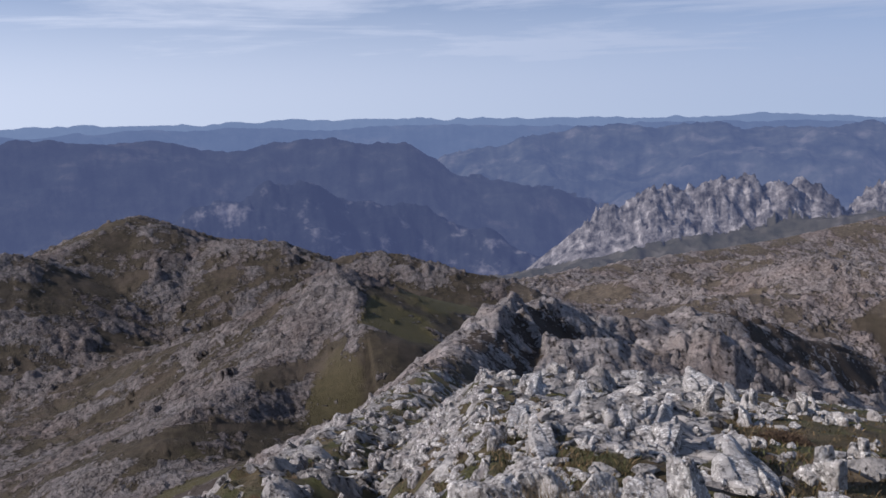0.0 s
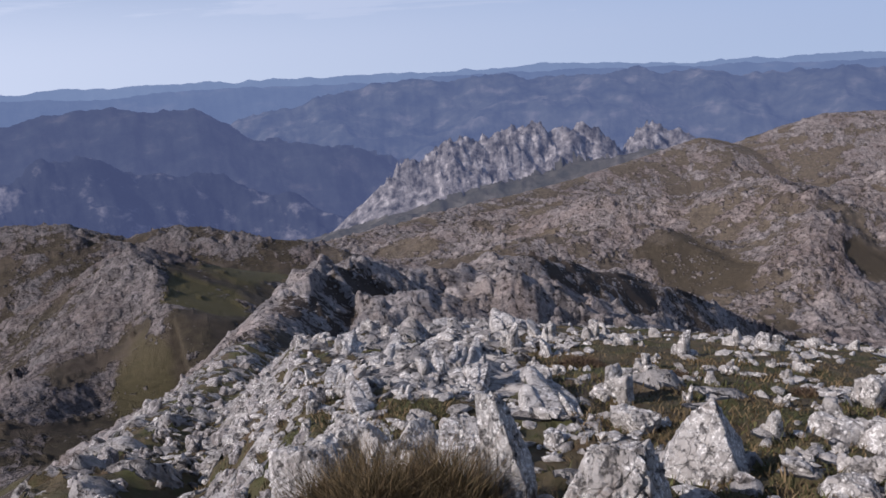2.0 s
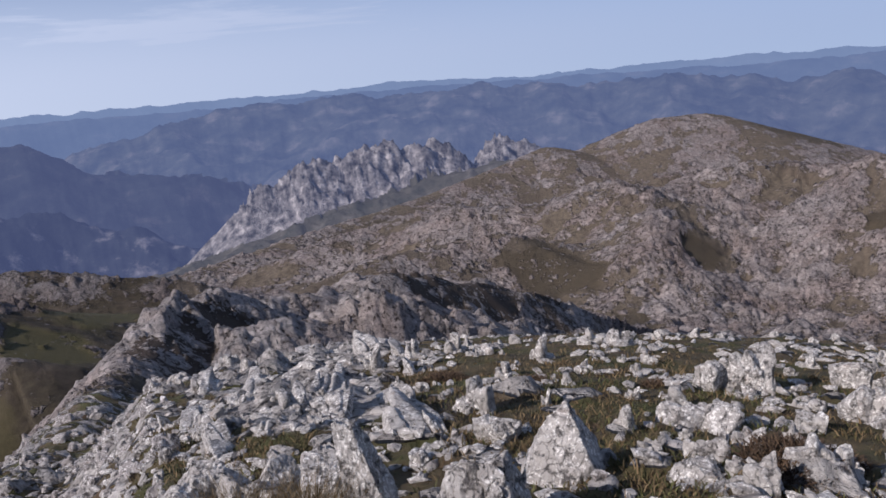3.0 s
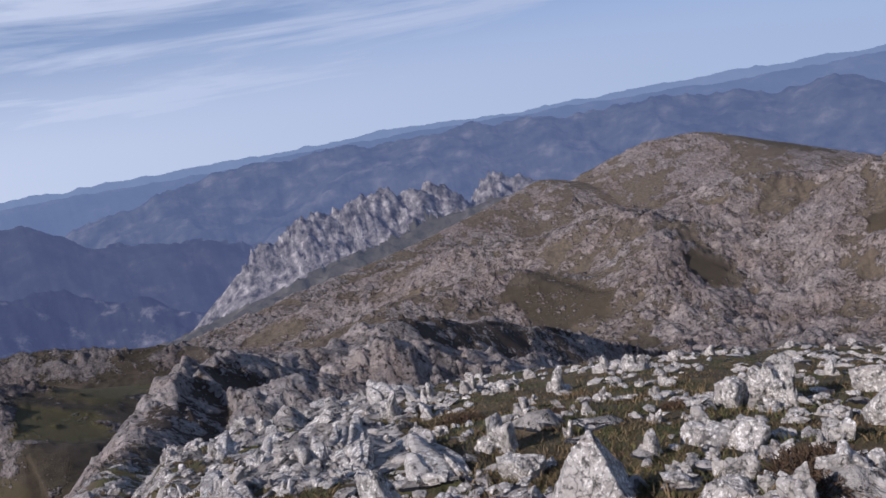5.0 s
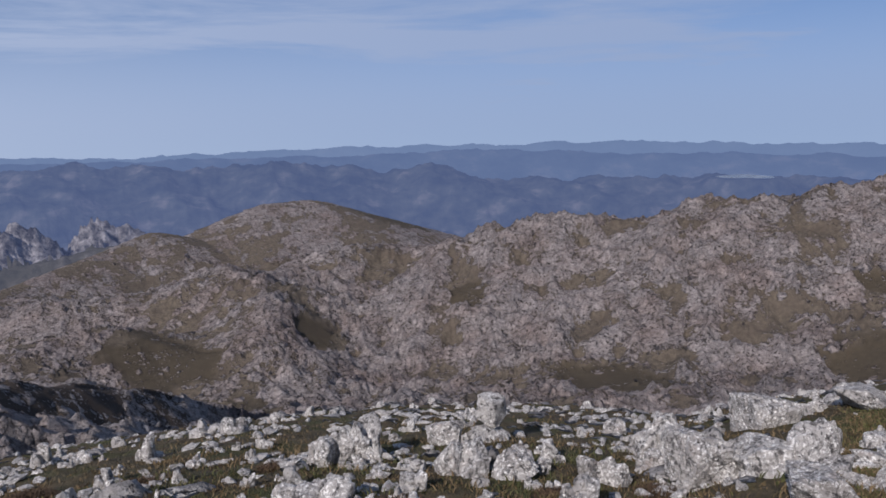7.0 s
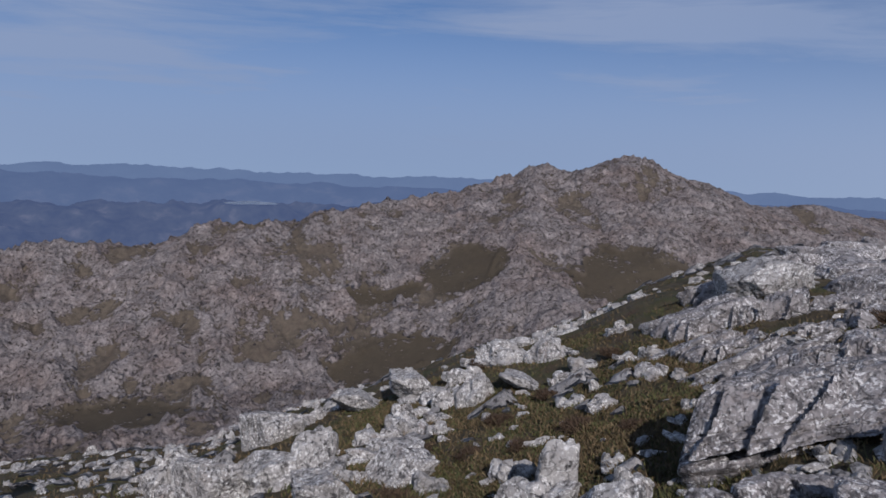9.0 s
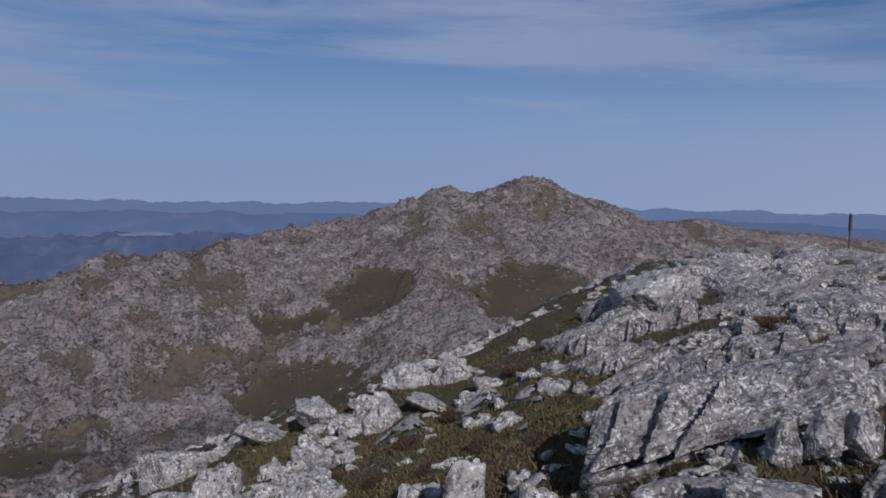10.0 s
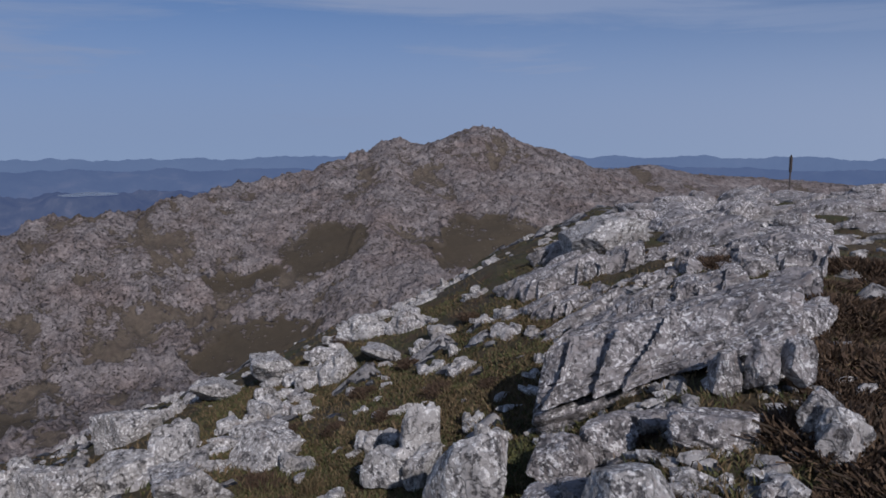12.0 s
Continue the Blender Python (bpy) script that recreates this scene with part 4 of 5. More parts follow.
# rocks on the slope below the feet: bearing, distance, width, height
SLOPE_ROCKS = [(38.6, 4.3, 0.15, 0.11), (46.5, 4.1, 0.31, 0.12), (47.2, 4.6, 0.29, 0.18),
               (43.1, 4.6, 0.17, 0.13), (48.3, 5.0, 0.11, 0.16), (46.6, 5.5, 0.64, 0.23), (45.3, 6.4, 0.27, 0.19), (50.6, 5.2, 0.28, 0.2),
               (41.1, 5.4, 0.18, 0.18), (35.1, 6.3, 0.11, 0.19), (31.1, 5.1, 0.36, 0.21), (29.4, 6.0, 0.42, 0.32), (25.2, 4.7, 0.28, 0.12),
               (27.5, 5.1, 0.18, 0.13), (46.9, 3.0, 0.33, 0.12), (52.3, 3.1, 0.3, 0.14), (51.2, 3.9, 0.21, 0.19), (54.5, 5.9, 0.25, 0.18)]
EDGE_ROCKS = [(38.7, 10.9, 0.4, 0.27), (41.2, 10.7, 0.5, 0.26), (34.7, 9.2, 0.24, 0.34), (28.3, 10.9, 0.46, 0.4), (24.9, 10.4, 0.32, 0.31), (21.7, 9.4, 0.3, 0.31),
              (38.1, 7.9, 0.21, 0.16), (41.9, 6.6, 0.17, 0.15), (32.1, 7.9, 0.3, 0.2), (54.4, 9.8, 0.27, 0.18), (36.9, 7.2, 0.16, 0.13)]
SHOULDER_ROCKS = [(58.5, 6.4, 0.56, 0.35), (73.6, 7.6, 0.53, 0.53), (77.4, 6.5, 0.44, 0.46), (80.7, 9.3, 0.89, 0.41), (76.7, 13.4, 0.25, 0.27),
                  (82.8, 6.3, 0.91, 0.4), (85.9, 5.4, 0.72, 0.31), (90.0, 6.1, 0.57, 0.42), (85.5, 11.0, 0.46, 0.33), (62.6, 6.3, 0.39, 0.21),
                  (65.5, 7.0, 0.27, 0.23), (69.5, 6.3, 0.44, 0.23), (70.0, 9.6, 0.37, 0.19), (91.5, 9.7, 0.43, 0.21), (72.9, 8.4, 0.45, 0.32),
                  (75.8, 7.6, 0.45, 0.25), (84.4, 7.7, 0.39, 0.29), (87.6, 10.1, 0.71, 0.39), (91.9, 9.8, 0.78, 0.5)]
MEADOW_ROCKS = [(91.0, 8.4, 0.25, 0.16), (93.6, 7.8, 0.3, 0.2), (96.0, 8.8, 0.43, 0.45), (98.3, 10.2, 0.73, 0.45), (101.6, 9.9, 0.56, 0.38),
                (100.0, 8.8, 0.6, 0.22), (103.2, 7.5, 0.25, 0.17), (106.0, 7.0, 0.34, 0.16), (108.7, 7.6, 0.33, 0.21), (99.2, 5.6, 0.3, 0.23),
                (106.6, 5.4, 0.14, 0.16), (108.2, 4.9, 0.2, 0.2), (106.4, 10.2, 0.34, 0.25), (109.0, 8.5, 0.28, 0.21), (107.1, 8.5, 0.28, 0.12),
                (103.9, 9.0, 0.3, 0.17), (111.1, 7.5, 0.19, 0.1), (111.2, 6.1, 0.18, 0.08), (93.2, 5.8, 0.28, 0.17), (95.7, 4.8, 0.18, 0.14)]
for spots in (SLOPE_ROCKS, EDGE_ROCKS, SHOULDER_ROCKS, MEADOW_ROCKS):
    for a, d, wide, high in spots:
        if a > 86:
            wide, high = 1.25 * wide, 0.68 * high
        big = wide > 0.4
        label = ("large pale limestone boulder sunk in brown turf" if big else "small pale limestone rock lying on brown turf") if wide < 0.24 or big else ""
        rock_at("boulder" if big else "rock", dice.choice((FINE if dice.random() < (0.5 if a > 70 else 0.75) else SLABBY) if wide / d > 0.055 else PLAIN), a, d, wide, high, label=label)

# low broken rim of the meadow
for k in range(34):
    a = 88 + 20 * (k + dice.random()) / 34
    d = 7.6 + (a - 88) * 0.33 + dice.uniform(-0.9, 0.9)
    rock_at("rim_rock", dice.choice(PLAIN), a, d, dice.uniform(0.3, 0.75), dice.uniform(0.07, 0.2), dice.uniform(0.25, 0.5), "low flat limestone rock on the rim of the meadow", 0.5, None, "rocks on the meadow's rim", 10)

# pale ribs of rock running out along the spur, and the broken ledge behind the tall grass
for k in range(24):
    a, d = dice.uniform(7, 26), math.exp(dice.uniform(math.log(5.0), math.log(15)))
    rock_at("rock_rib", dice.choice(PLAIN), a, d, dice.uniform(0.2, 0.42) * (0.8 + d / 18), dice.uniform(0.07, 0.16), dice.uniform(0.7, 1.5), "long pale limestone rib running down the spur", 0.5, -16 + dice.uniform(-14, 14), "ribs on the spur", 10)
for k in range(7):
    rock_at("ledge_rock", FINE[k], 4.2 + 2.15 * k, 4.25 + 0.12 * (k % 3), dice.uniform(0.34, 0.5), dice.uniform(0.2, 0.34), 0.4, "white broken limestone of a low ledge behind grass", 0.35, None, "ledge behind the grass", 10)

# single rocks that stand out
SPIKE = ((-0.70, -0.60, 0.20, 0.45), (0.90, -0.30, 0.50, 0.50), (0.1, 1.0, 0.25, 0.5), (-1, 0.1, 0.02, 0.46), (-0.25, 0.1, 1.0, 1.0))
WEDGE = ((-0.62, -0.60, 0.50, 0.46), (0.85, -0.30, 0.42, 0.44), (0.0, 0.8, 0.55, 0.48), (-0.9, 0.3, 0.45, 0.6))
LUMP = ((-0.45, -0.75, 0.45, 0.62), (0.9, -0.2, 0.25, 0.6), (-0.2, 0.2, 1.0, 0.72), (0.0, 0.9, 0.4, 0.6), (-0.9, 0.2, 0.4, 0.8))
rock_at("standing_stone", with_material(rock_mesh(201, 6, 0, 0.3, 0.10, 0.35, 0.0, -0.10, SPIKE), M_ROCK), 20.4, 3.45, 0.31, 0.68, 0.34,
        "tall narrow white limestone spike rising from the grass", 0.1, -8, "", 2)
rock_at("pointed_boulder", with_material(rock_mesh(207, 6, 0, 0.1, 0.06, 0.2, 0.0, 0.0, WEDGE), M_ROCK), 36.2, 4.1, 0.62, 0.52, 0.50,
        "pointed pale limestone boulder with a shaded flank", 0.2, -14, "", 3)
rock_at("grooved_boulder", with_material(rock_mesh(211, 6, 0, 0.3, 0.08, 0.9, 0.0, 0.0, LUMP), M_ROCK), 29.0, 3.15, 0.56, 0.50, 0.42,
        "deeply grooved pale limestone boulder in the grass", 0.2, -28, "", 3)
rock_at("lichen_boulder", FINE[5], 101.2, 4.7, 0.57, 0.52, 0.42, "grey limestone boulder crusted with pale lichen", 0.15, 70, "", 4)
rock_at("rounded_boulder", ROUNDED[0], 106.6, 3.6, 0.49, 0.55, 0.40, "rounded light grey limestone boulder on short turf", 0.15, 40, "", 4)
rock_at("boulder", ROUNDED[1], 119.8, 2.85, 0.46, 0.28, 0.42, "low light grey limestone boulder below the outcrop", 0.3, 10, "", 4)
rock_at("boulder", FINE[3], 132.3, 3.6, 0.40, 0.25, 0.4, "low light grey limestone boulder beside dark turf", 0.3, 10, "", 4)


def stack_of_rocks(a, d, label, *stones):
    """Rocks leaning on one another: side shift, forward shift, foot height, width, depth, height, turn."""
    x, y = at(a, d)
    z = ground_height(x, y)
    c, s = math.cos(radians(-a)), math.sin(radians(-a))
    for k, (u, v, w, wide, deep, high, turn) in enumerate(stones):
        ob = new("boulder", FINE[(k * 2 + int(a)) % 8])
        ob.matrix_world = pose(x + u * c - v * s, y + u * s + v * c, z + w + high / 2, dice.uniform(-6, 6), dice.uniform(-6, 6), -a + turn) @ Matrix.Diagonal((wide, deep, high, 1))
        tagged(ob, label, "rock", "piled boulders")


stack_of_rocks(49.8, 7.3, "pale limestone boulder in a jumbled heap", (-0.22, 0.1, -0.12, 0.46, 0.42, 0.42, 10), (0.08, 0.18, -0.1, 0.42, 0.4, 0.52, 60), (0.27, 0.0, -0.1, 0.2, 0.25, 0.42, 15),
               (0.05, -0.2, -0.1, 0.32, 0.3, 0.28, 120))
stack_of_rocks(60.2, 8.3, "white limestone block perched on other rocks", (0.0, 0.0, -0.15, 0.62, 0.5, 0.36, 5), (0.08, 0.05, 0.17, 0.34, 0.32, 0.34, 70), (-0.42, -0.1, -0.12, 0.36, 0.4, 0.4, 40))
stack_of_rocks(80.6, 6.6, "broken pale limestone block in a rocky step", (-0.5, 0.0, -0.15, 0.6, 0.5, 0.5, 0), (0.1, 0.1, -0.15, 0.8, 0.6, 0.48, 20), (0.6, -0.2, -0.15, 0.55, 0.5, 0.42, 80))

# ---- scattered rocks ----
count = 0
while count < 250:
    a, d = dice.uniform(4, 112), math.exp(dice.uniform(math.log(4.2), math.log(24)))
    x, y = at(a, d)
    if noise.noise(Vector((x * 0.35, y * 0.35, 3.0))) < dice.uniform(-0.35, 0.25) or (88 < a < 111 and dice.random() < 0.8):
        continue
    wide = dice.uniform(0.06, 0.15) * (1 + d / 16) * (1.5 if dice.random() < 0.15 else 1)
    rock_at("rock", dice.choice(PLAIN if d < 9 else SMALL), a, d, wide, wide * dice.uniform(0.4, 0.8), label="small pale limestone rock lying on brown turf" if wide < 0.24 else "")
    count += 1

# grey angular blocks on the steep flank of the spur
GREY = [with_material(crag_mesh(171 + k, ATOMS_SMALL, 6, 1.0, 0.5, 0.05), M_SLAB) for k in range(7)]
for k in range(150):
    a, d = dice.uniform(-14, 6), math.exp(dice.uniform(math.log(4.6), math.log(28)))
    wide = dice.uniform(0.09, 0.25) * (0.6 + d / 13)
    rock_at("block", dice.choice(GREY), a, d, wide, wide * dice.uniform(0.3, 0.65), sunk=0.45, label="grey angular limestone block on the steep flank", group="blocks on the flank", tip=16)


def scattered_stones():
    """Loose stones too small to count, joined into one mesh."""
    sources = []
    for k in range(4):
        me = rock_mesh(91 + k, 1, 8, 0.3, 0.12)
        sources.append((np.array([v.co[:] for v in me.vertices]), np.array([p.vertices[:] for p in me.polygons])))
    verts, faces, base = [], [], 0
    xs, ys, sizes = [], [], []
    while len(xs) < 2700:
        a, d = dice.uniform(-6, 134), math.exp(dice.uniform(math.log(2.6), math.log(20)))
        x, y = at(a, d)
        if noise.noise(Vector((x * 0.5, y * 0.5, 9.0))) < dice.uniform(-0.3, 0.35) or (88 < a < 111 and dice.random() < 0.7):
            continue
        xs.append(x), ys.append(y), sizes.append(dice.uniform(0.035, 0.10) * (1 + d / 14))
    zs = heights(xs, ys)
    for x, y, z, size in zip(xs, ys, zs, sizes):
        v, f = dice.choice(sources)
        turn = dice.uniform(0, 6.28)
        c, s = math.cos(turn), math.sin(turn)
        w = v * (size * dice.uniform(1, 1.9), size * dice.uniform(0.6, 1), size * dice.uniform(0.4, 0.8))
        verts.append(np.stack([x + w[:, 0] * c - w[:, 1] * s, y + w[:, 0] * s + w[:, 1] * c, z + size * 0.12 + w[:, 2]], -1))
        faces.append(f + base)
        base += len(v)
    me = bpy.data.meshes.new("scattered_stones")
    me.from_pydata(np.concatenate(verts).tolist(), [], np.concatenate(faces).tolist())
    me.materials.append(M_ROCK)
    tagged(new("scattered_stones", me), "loose pale limestone stones scattered over the turf", "stones", kind="stuff")


scattered_stones()

# ---- bedded outcrop ----
def block_between(name, parent, mesh, p, q, deep, thick, roll=0.0):
    """A slab whose long axis runs from p to q."""
    p, q = Vector(p), Vector(q)
    axis = (q - p).normalized()
    side = Vector((0, 0, 1)).cross(axis).normalized()
    up = axis.cross(side)
    m = Matrix((axis, side, up)).transposed().to_4x4()
    ob = part(name, mesh, M_SLAB, parent)
    ob.matrix_world = Matrix.Translation((p + q) / 2) @ m @ pose(0, 0, 0, roll) @ Matrix.Diagonal(((q - p).length * 1.06, deep, thick, 1))
    return ob


def tilted_slab(seed, low, high, back, rise, under, steps=(), rough=0.02, rows=110):
    """A bed of rock lofted along its front: low and high are the ends of the lower and upper edge of its front face, back and rise how far its top runs back and climbs,
    under how far its foot is undercut. steps: places along it (at the foot, at the top) where the face steps forward."""
    ahead = (Vector(low[1]) - Vector(low[0])).normalized()
    inward = Vector((-ahead.y, ahead.x, 0)).normalized()
    off = Vector((seed * 2.3, seed * 1.1, seed * 4.7))
    rings = []
    for i in range(rows + 1):
        s = i / rows
        a, b = Vector(low[0]).lerp(Vector(low[1]), s), Vector(high[0]).lerp(Vector(high[1]), s)
        end = min(1.0, 14 * s, 14 * (1 - s)) ** 0.5
        taper = 0.55 + 0.45 * end
        corners = [a + inward * (back * 0.9) - Vector((0, 0, 0.25)), a + inward * under - Vector((0, 0, 0.05)), a, b, b + inward * back * taper + Vector((0, 0, rise))]
        mid = sum(corners, Vector()) / 5
        ring = []
        for (p, q), cut, face in zip(zip(corners, corners[1:]), (6, 4, 34, 34), (0, 0, 1, 2)):
            for k in range(cut):
                v = k / cut
                c = p.lerp(q, v)
                push = rough * (1.2 * noise.noise((c + off) * 3.0) + 0.8 * noise.noise((c + off) * 8.0) + 0.35 * noise.noise((c + off) * 21.0))
                near, centres = noise.voronoi((c + off) * 4.0)
                push += rough * (1.6 * noise.noise(centres[0] * 5.1) - (0.9 if near[1] - near[0] < 0.05 else 0.0)) * (1.6 if face == 2 else 0.6)
                if face == 1:
                    for foot, head in steps:
                        gap = s - (foot + (head - foot) * v) + 0.035 * noise.noise((c + off) * 5.0)
                        push += 0.085 * math.exp(-gap / 0.09) if gap > 0 else -0.03 * math.exp(gap / 0.015)
                    push -= 0.02 if math.sin(40 * v + 3 * noise.noise((c + off) * 2)) > 0.9 and v < 0.4 else 0.0
                else:
                    # bedding lips on the top
                    push += 0.025 * math.floor(3.5 * v + noise.noise((c + off) * 2.2)) * (face == 2)
                away = (c - mid).normalized()
                c = mid + (c - mid) * (0.6 + 0.4 * end) + away * push
                ring.append(c)
        rings.append(ring)
    bm = bmesh.new()
    made = [[bm.verts.new(c) for c in ring] for ring in rings]
    n = len(made[0])
    for r0, r1 in zip(made, made[1:]):
        for k in range(n):
            bm.faces.new((r0[k], r0[(k + 1) % n], r1[(k + 1) % n], r1[k]))
    bm.faces.new(made[0][::-1])
    bm.faces.new(made[-1])
    bmesh.ops.recalc_face_normals(bm, faces=bm.faces[:])
    me = bpy.data.meshes.new("slab")
    bm.to_mesh(me)
    bm.free()
    return me


def build_outcrop():
    top = new("rock_outcrop")
    top.empty_display_size = 0.2
    tagged(top, "grey bedded limestone outcrop in tilted slabs on the summit ridge", "rock outcrop")
    # the great tilted slab in front, with steps in its face, on three thin beds
    part("slab", tilted_slab(3, (place(111.3, 4.75, -20.6), place(129.6, 4.75, -14.6)), (place(112.0, 5.0, -16.6), place(130.0, 5.25, -10.6)), 0.42, -0.02, 0.18,
                             ((0.06, 0.10), (0.25, 0.30), (0.37, 0.50))), M_SLAB, top)
    for k, (drop, out, cut) in enumerate(((0.8, 0.02, 0.74), (1.4, -0.02, 0.66), (2.0, 0.03, 0.5))):
        a1 = 111.2 + (129.6 - 111.2) * cut
        e0, e1 = -20.4 - drop, -20.4 + (-14.6 + 20.4) * cut - drop
        part("bed", tilted_slab(11 + k, (place(111.2 + 0.3 * k, 4.76 - out, e0 - 0.45), place(a1, 4.78 - out, e1 - 0.45)), (place(111.2 + 0.3 * k, 4.78 - out, e0), place(a1, 4.80 - out, e1)), 0.6, 0.02, 0.05, (), 0.01, 60), M_SLAB, top)
    # smaller stones below it
    for a, d, el, wide, high, turn in ((113.7, 3.75, -23.2, 0.42, 0.26, 10), (117.0, 3.9, -21.6, 0.4, 0.22, 40), (125.1, 4.45, -16.3, 0.26, 0.24, 70), (127.5, 4.45, -15.4, 0.22, 0.3, 20),
                                       (129.8, 4.5, -15.0, 0.24, 0.28, 50), (124.8, 3.75, -20.4, 0.55, 0.26, 5), (120.4, 4.1, -20.3, 0.36, 0.2, 25), (112.7, 3.3, -26.5, 0.3, 0.2, 70), (116.5, 3.3, -25.5, 0.4, 0.2, 15)):
        x, y, z = place(a, d, el - 0.8)
        ob = part("stone", CHUNKS[int(a * 3) % 6], M_SLAB, top)
        ob.matrix_world = pose(x, y, z, dice.uniform(-8, 8), dice.uniform(-10, 10), -a + turn) @ Matrix.Diagonal((wide * 0.85, wide * 0.75, high * 1.05, 1))
    # long tilted beds behind the slab, edge over edge
    for d, a0, a1, count in ((6.05, 114.5, 130.0, 3), (6.9, 113.0, 130.5, 4), (7.9, 111.0, 130.5, 4), (9.0, 110.5, 131, 5)):
        wide = (a1 - a0) / count
        for k in range(count):
            a, b = a0 + wide * k + dice.uniform(-0.6, 0.3), a0 + wide * (k + 1) + dice.uniform(-0.2, 0.9)
            near0, near1 = d + dice.uniform(-0.2, 0.2), d + dice.uniform(-0.3, 0.1)
            ends = []
            for bearing, dist, lift in ((a, near0, 0.0), (b, near1, 0.05)):
                x, y = at(bearing, dist)
                z = ground_height(x, y) + lift
                x2, y2 = at(bearing, dist + 0.12)
                ends.append(((x, y, z - 0.14), (x2, y2, z + dice.uniform(0.02, 0.17))))
            cuts = [(q, q + dice.uniform(0.03, 0.14)) for q in (dice.uniform(0.1, 0.4), dice.uniform(0.5, 0.85))]
            part("bed", tilted_slab(40 + int(d * 10) + k, (ends[0][0], ends[1][0]), (ends[0][1], ends[1][1]), dice.uniform(0.35, 0.6), dice.uniform(-0.06, 0.05), 0.06, cuts, 0.04, 60), M_SLAB, top)
    # broken beds behind, row after row
    for d, a0, a1, rise in ((7.3, 108, 112, 0.10), (8.3, 107.5, 112.5, 0.12), (9.4, 108, 129.5, 0.16), (10.8, 110.5, 130, 0.24), (12.6, 113, 130.5, 0.26), (15, 116.5, 131, 0.26), (18, 119.5, 132, 0.3), (22, 122.5, 132.5, 0.36), (26, 125, 133, 0.3)):
        a = a0
        while a < a1:
            if 112.5 < a < 118 and 9 < d < 11:
                a += 1.0
                continue
            length = dice.uniform(0.5, 1.3) * (0.8 + d / 22)
            step = math.degrees(length / d) * 0.92
            dd = d + dice.uniform(-0.25, 0.25) * (d / 8)
            x0, y0 = at(a, dd + dice.uniform(0.0, 0.3))
            x1, y1 = at(a + step * 1.25, dd + dice.uniform(-0.3, 0.1))
            up = rise * dice.uniform(-0.35, 0.8)
            z0, z1 = ground_height(x0, y0) + up - 0.06, ground_height(x1, y1) + up + 0.04
            lift = length * dice.uniform(0.05, 0.16)
            thick = dice.uniform(0.22, 0.38) * (0.8 + d / 25)
            block_between("slab", top, dice.choice(BEDDED if d < 8.5 else BLOCKS), (x0, y0, z0 - lift / 2), (x1, y1, z1 + lift / 2), dice.uniform(0.3, 0.65) * (0.8 + d / 18), thick, dice.uniform(0, 30))
            a += step
    # the pale boulder that crowns its lower end
    x, y, z = place(115.8, 10.2, -8.3)
    ob = part("boulder", ROUNDED[2], M_ROCK, top, "pale rounded boulder on the slabs")
    ob.matrix_world = pose(x, y, z, 3, -6, -117) @ Matrix.Diagonal((1.2, 1.0, 0.72, 1))


build_outcrop()


# ---- summit post ----
def tube(z0, z1, r0, r1, sides=10):
    bm = bmesh.new()
    rings = [[bm.verts.new((r * math.cos(6.2832 * k / sides), r * math.sin(6.2832 * k / sides), z)) for k in range(sides)] for z, r in ((z0, r0), (z1, r1))]
    for k in range(sides):
        bm.faces.new((rings[0][k], rings[0][(k + 1) % sides], rings[1][(k + 1) % sides], rings[1][k]))
    bm.faces.new(rings[0][::-1])
    bm.faces.new(rings[1])
    me = bpy.data.meshes.new("tube")
    bm.to_mesh(me)
    bm.free()
    return me


def box_mesh(w, d, z0, z1, bevel=0.006):
    bm = bmesh.new()
    bmesh.ops.create_cube(bm, size=1.0)
    for v in bm.verts:
        v.co = (v.co.x * w, v.co.y * d, z0 + (v.co.z + 0.5) * (z1 - z0))
    bmesh.ops.bevel(bm, geom=bm.edges[:], offset=bevel, segments=2, affect="EDGES")
    me = bpy.data.meshes.new("box")
    bm.to_mesh(me)
    bm.free()
    return me


def build_post():
    x, y, z = place(127.9, 24.5, -3.95)
    top = new("summit_post")
    top.matrix_world = pose(x, y, z, 1.5, 1.0, 20)
    tagged(top, "dark rusted iron summit post standing on the rocks", "post")
    part("pole", tube(-0.5, 0.42, 0.022, 0.022), M_POST, top)
    part("sleeve", box_mesh(0.07, 0.065, 0.36, 0.80), M_POST, top)
    part("cap", tube(0.80, 0.86, 0.03, 0.012), M_POST, top)


build_post()


# ---- grass and heather ----
def blades(name, spots, material, label, kind="stuff", category="grass"):
    """Thin bent blades. spots: x, y, z, height, width, lean."""
    n = len(spots)
    s = np.array(spots, np.float32)
    rng = np.random.RandomState(n)
    turn, lean_to = rng.uniform(0, 6.283, n), rng.uniform(0, 6.283, n)
    wx, wy = np.cos(turn) * s[:, 4] / 2, np.sin(turn) * s[:, 4] / 2
    lx, ly = np.cos(lean_to) * s[:, 5] * s[:, 3], np.sin(lean_to) * s[:, 5] * s[:, 3]
    v = np.zeros((n, 5, 3), np.float32)
    for k, (up, out, w) in enumerate(((-0.1, 0, 1), (-0.1, 0, -1), (0.55, 0.35, -0.75), (0.55, 0.35, 0.75), (0.93, 1.0, 0))):
        v[:, k, 0] = s[:, 0] + lx * out + wx * w
        v[:, k, 1] = s[:, 1] + ly * out + wy * w
        v[:, k, 2] = s[:, 2] + s[:, 3] * up
    base = np.arange(n)[:, None] * 5
    quads, tris = (base + [0, 1, 2, 3]).tolist(), (base + [3, 2, 4]).tolist()
    me = bpy.data.meshes.new(name)
    me.from_pydata(v.reshape(-1, 3).tolist(), [], quads + tris)
    me.materials.append(material)
    ob = new(name, me)
    return tagged(ob, label, category, kind=kind)


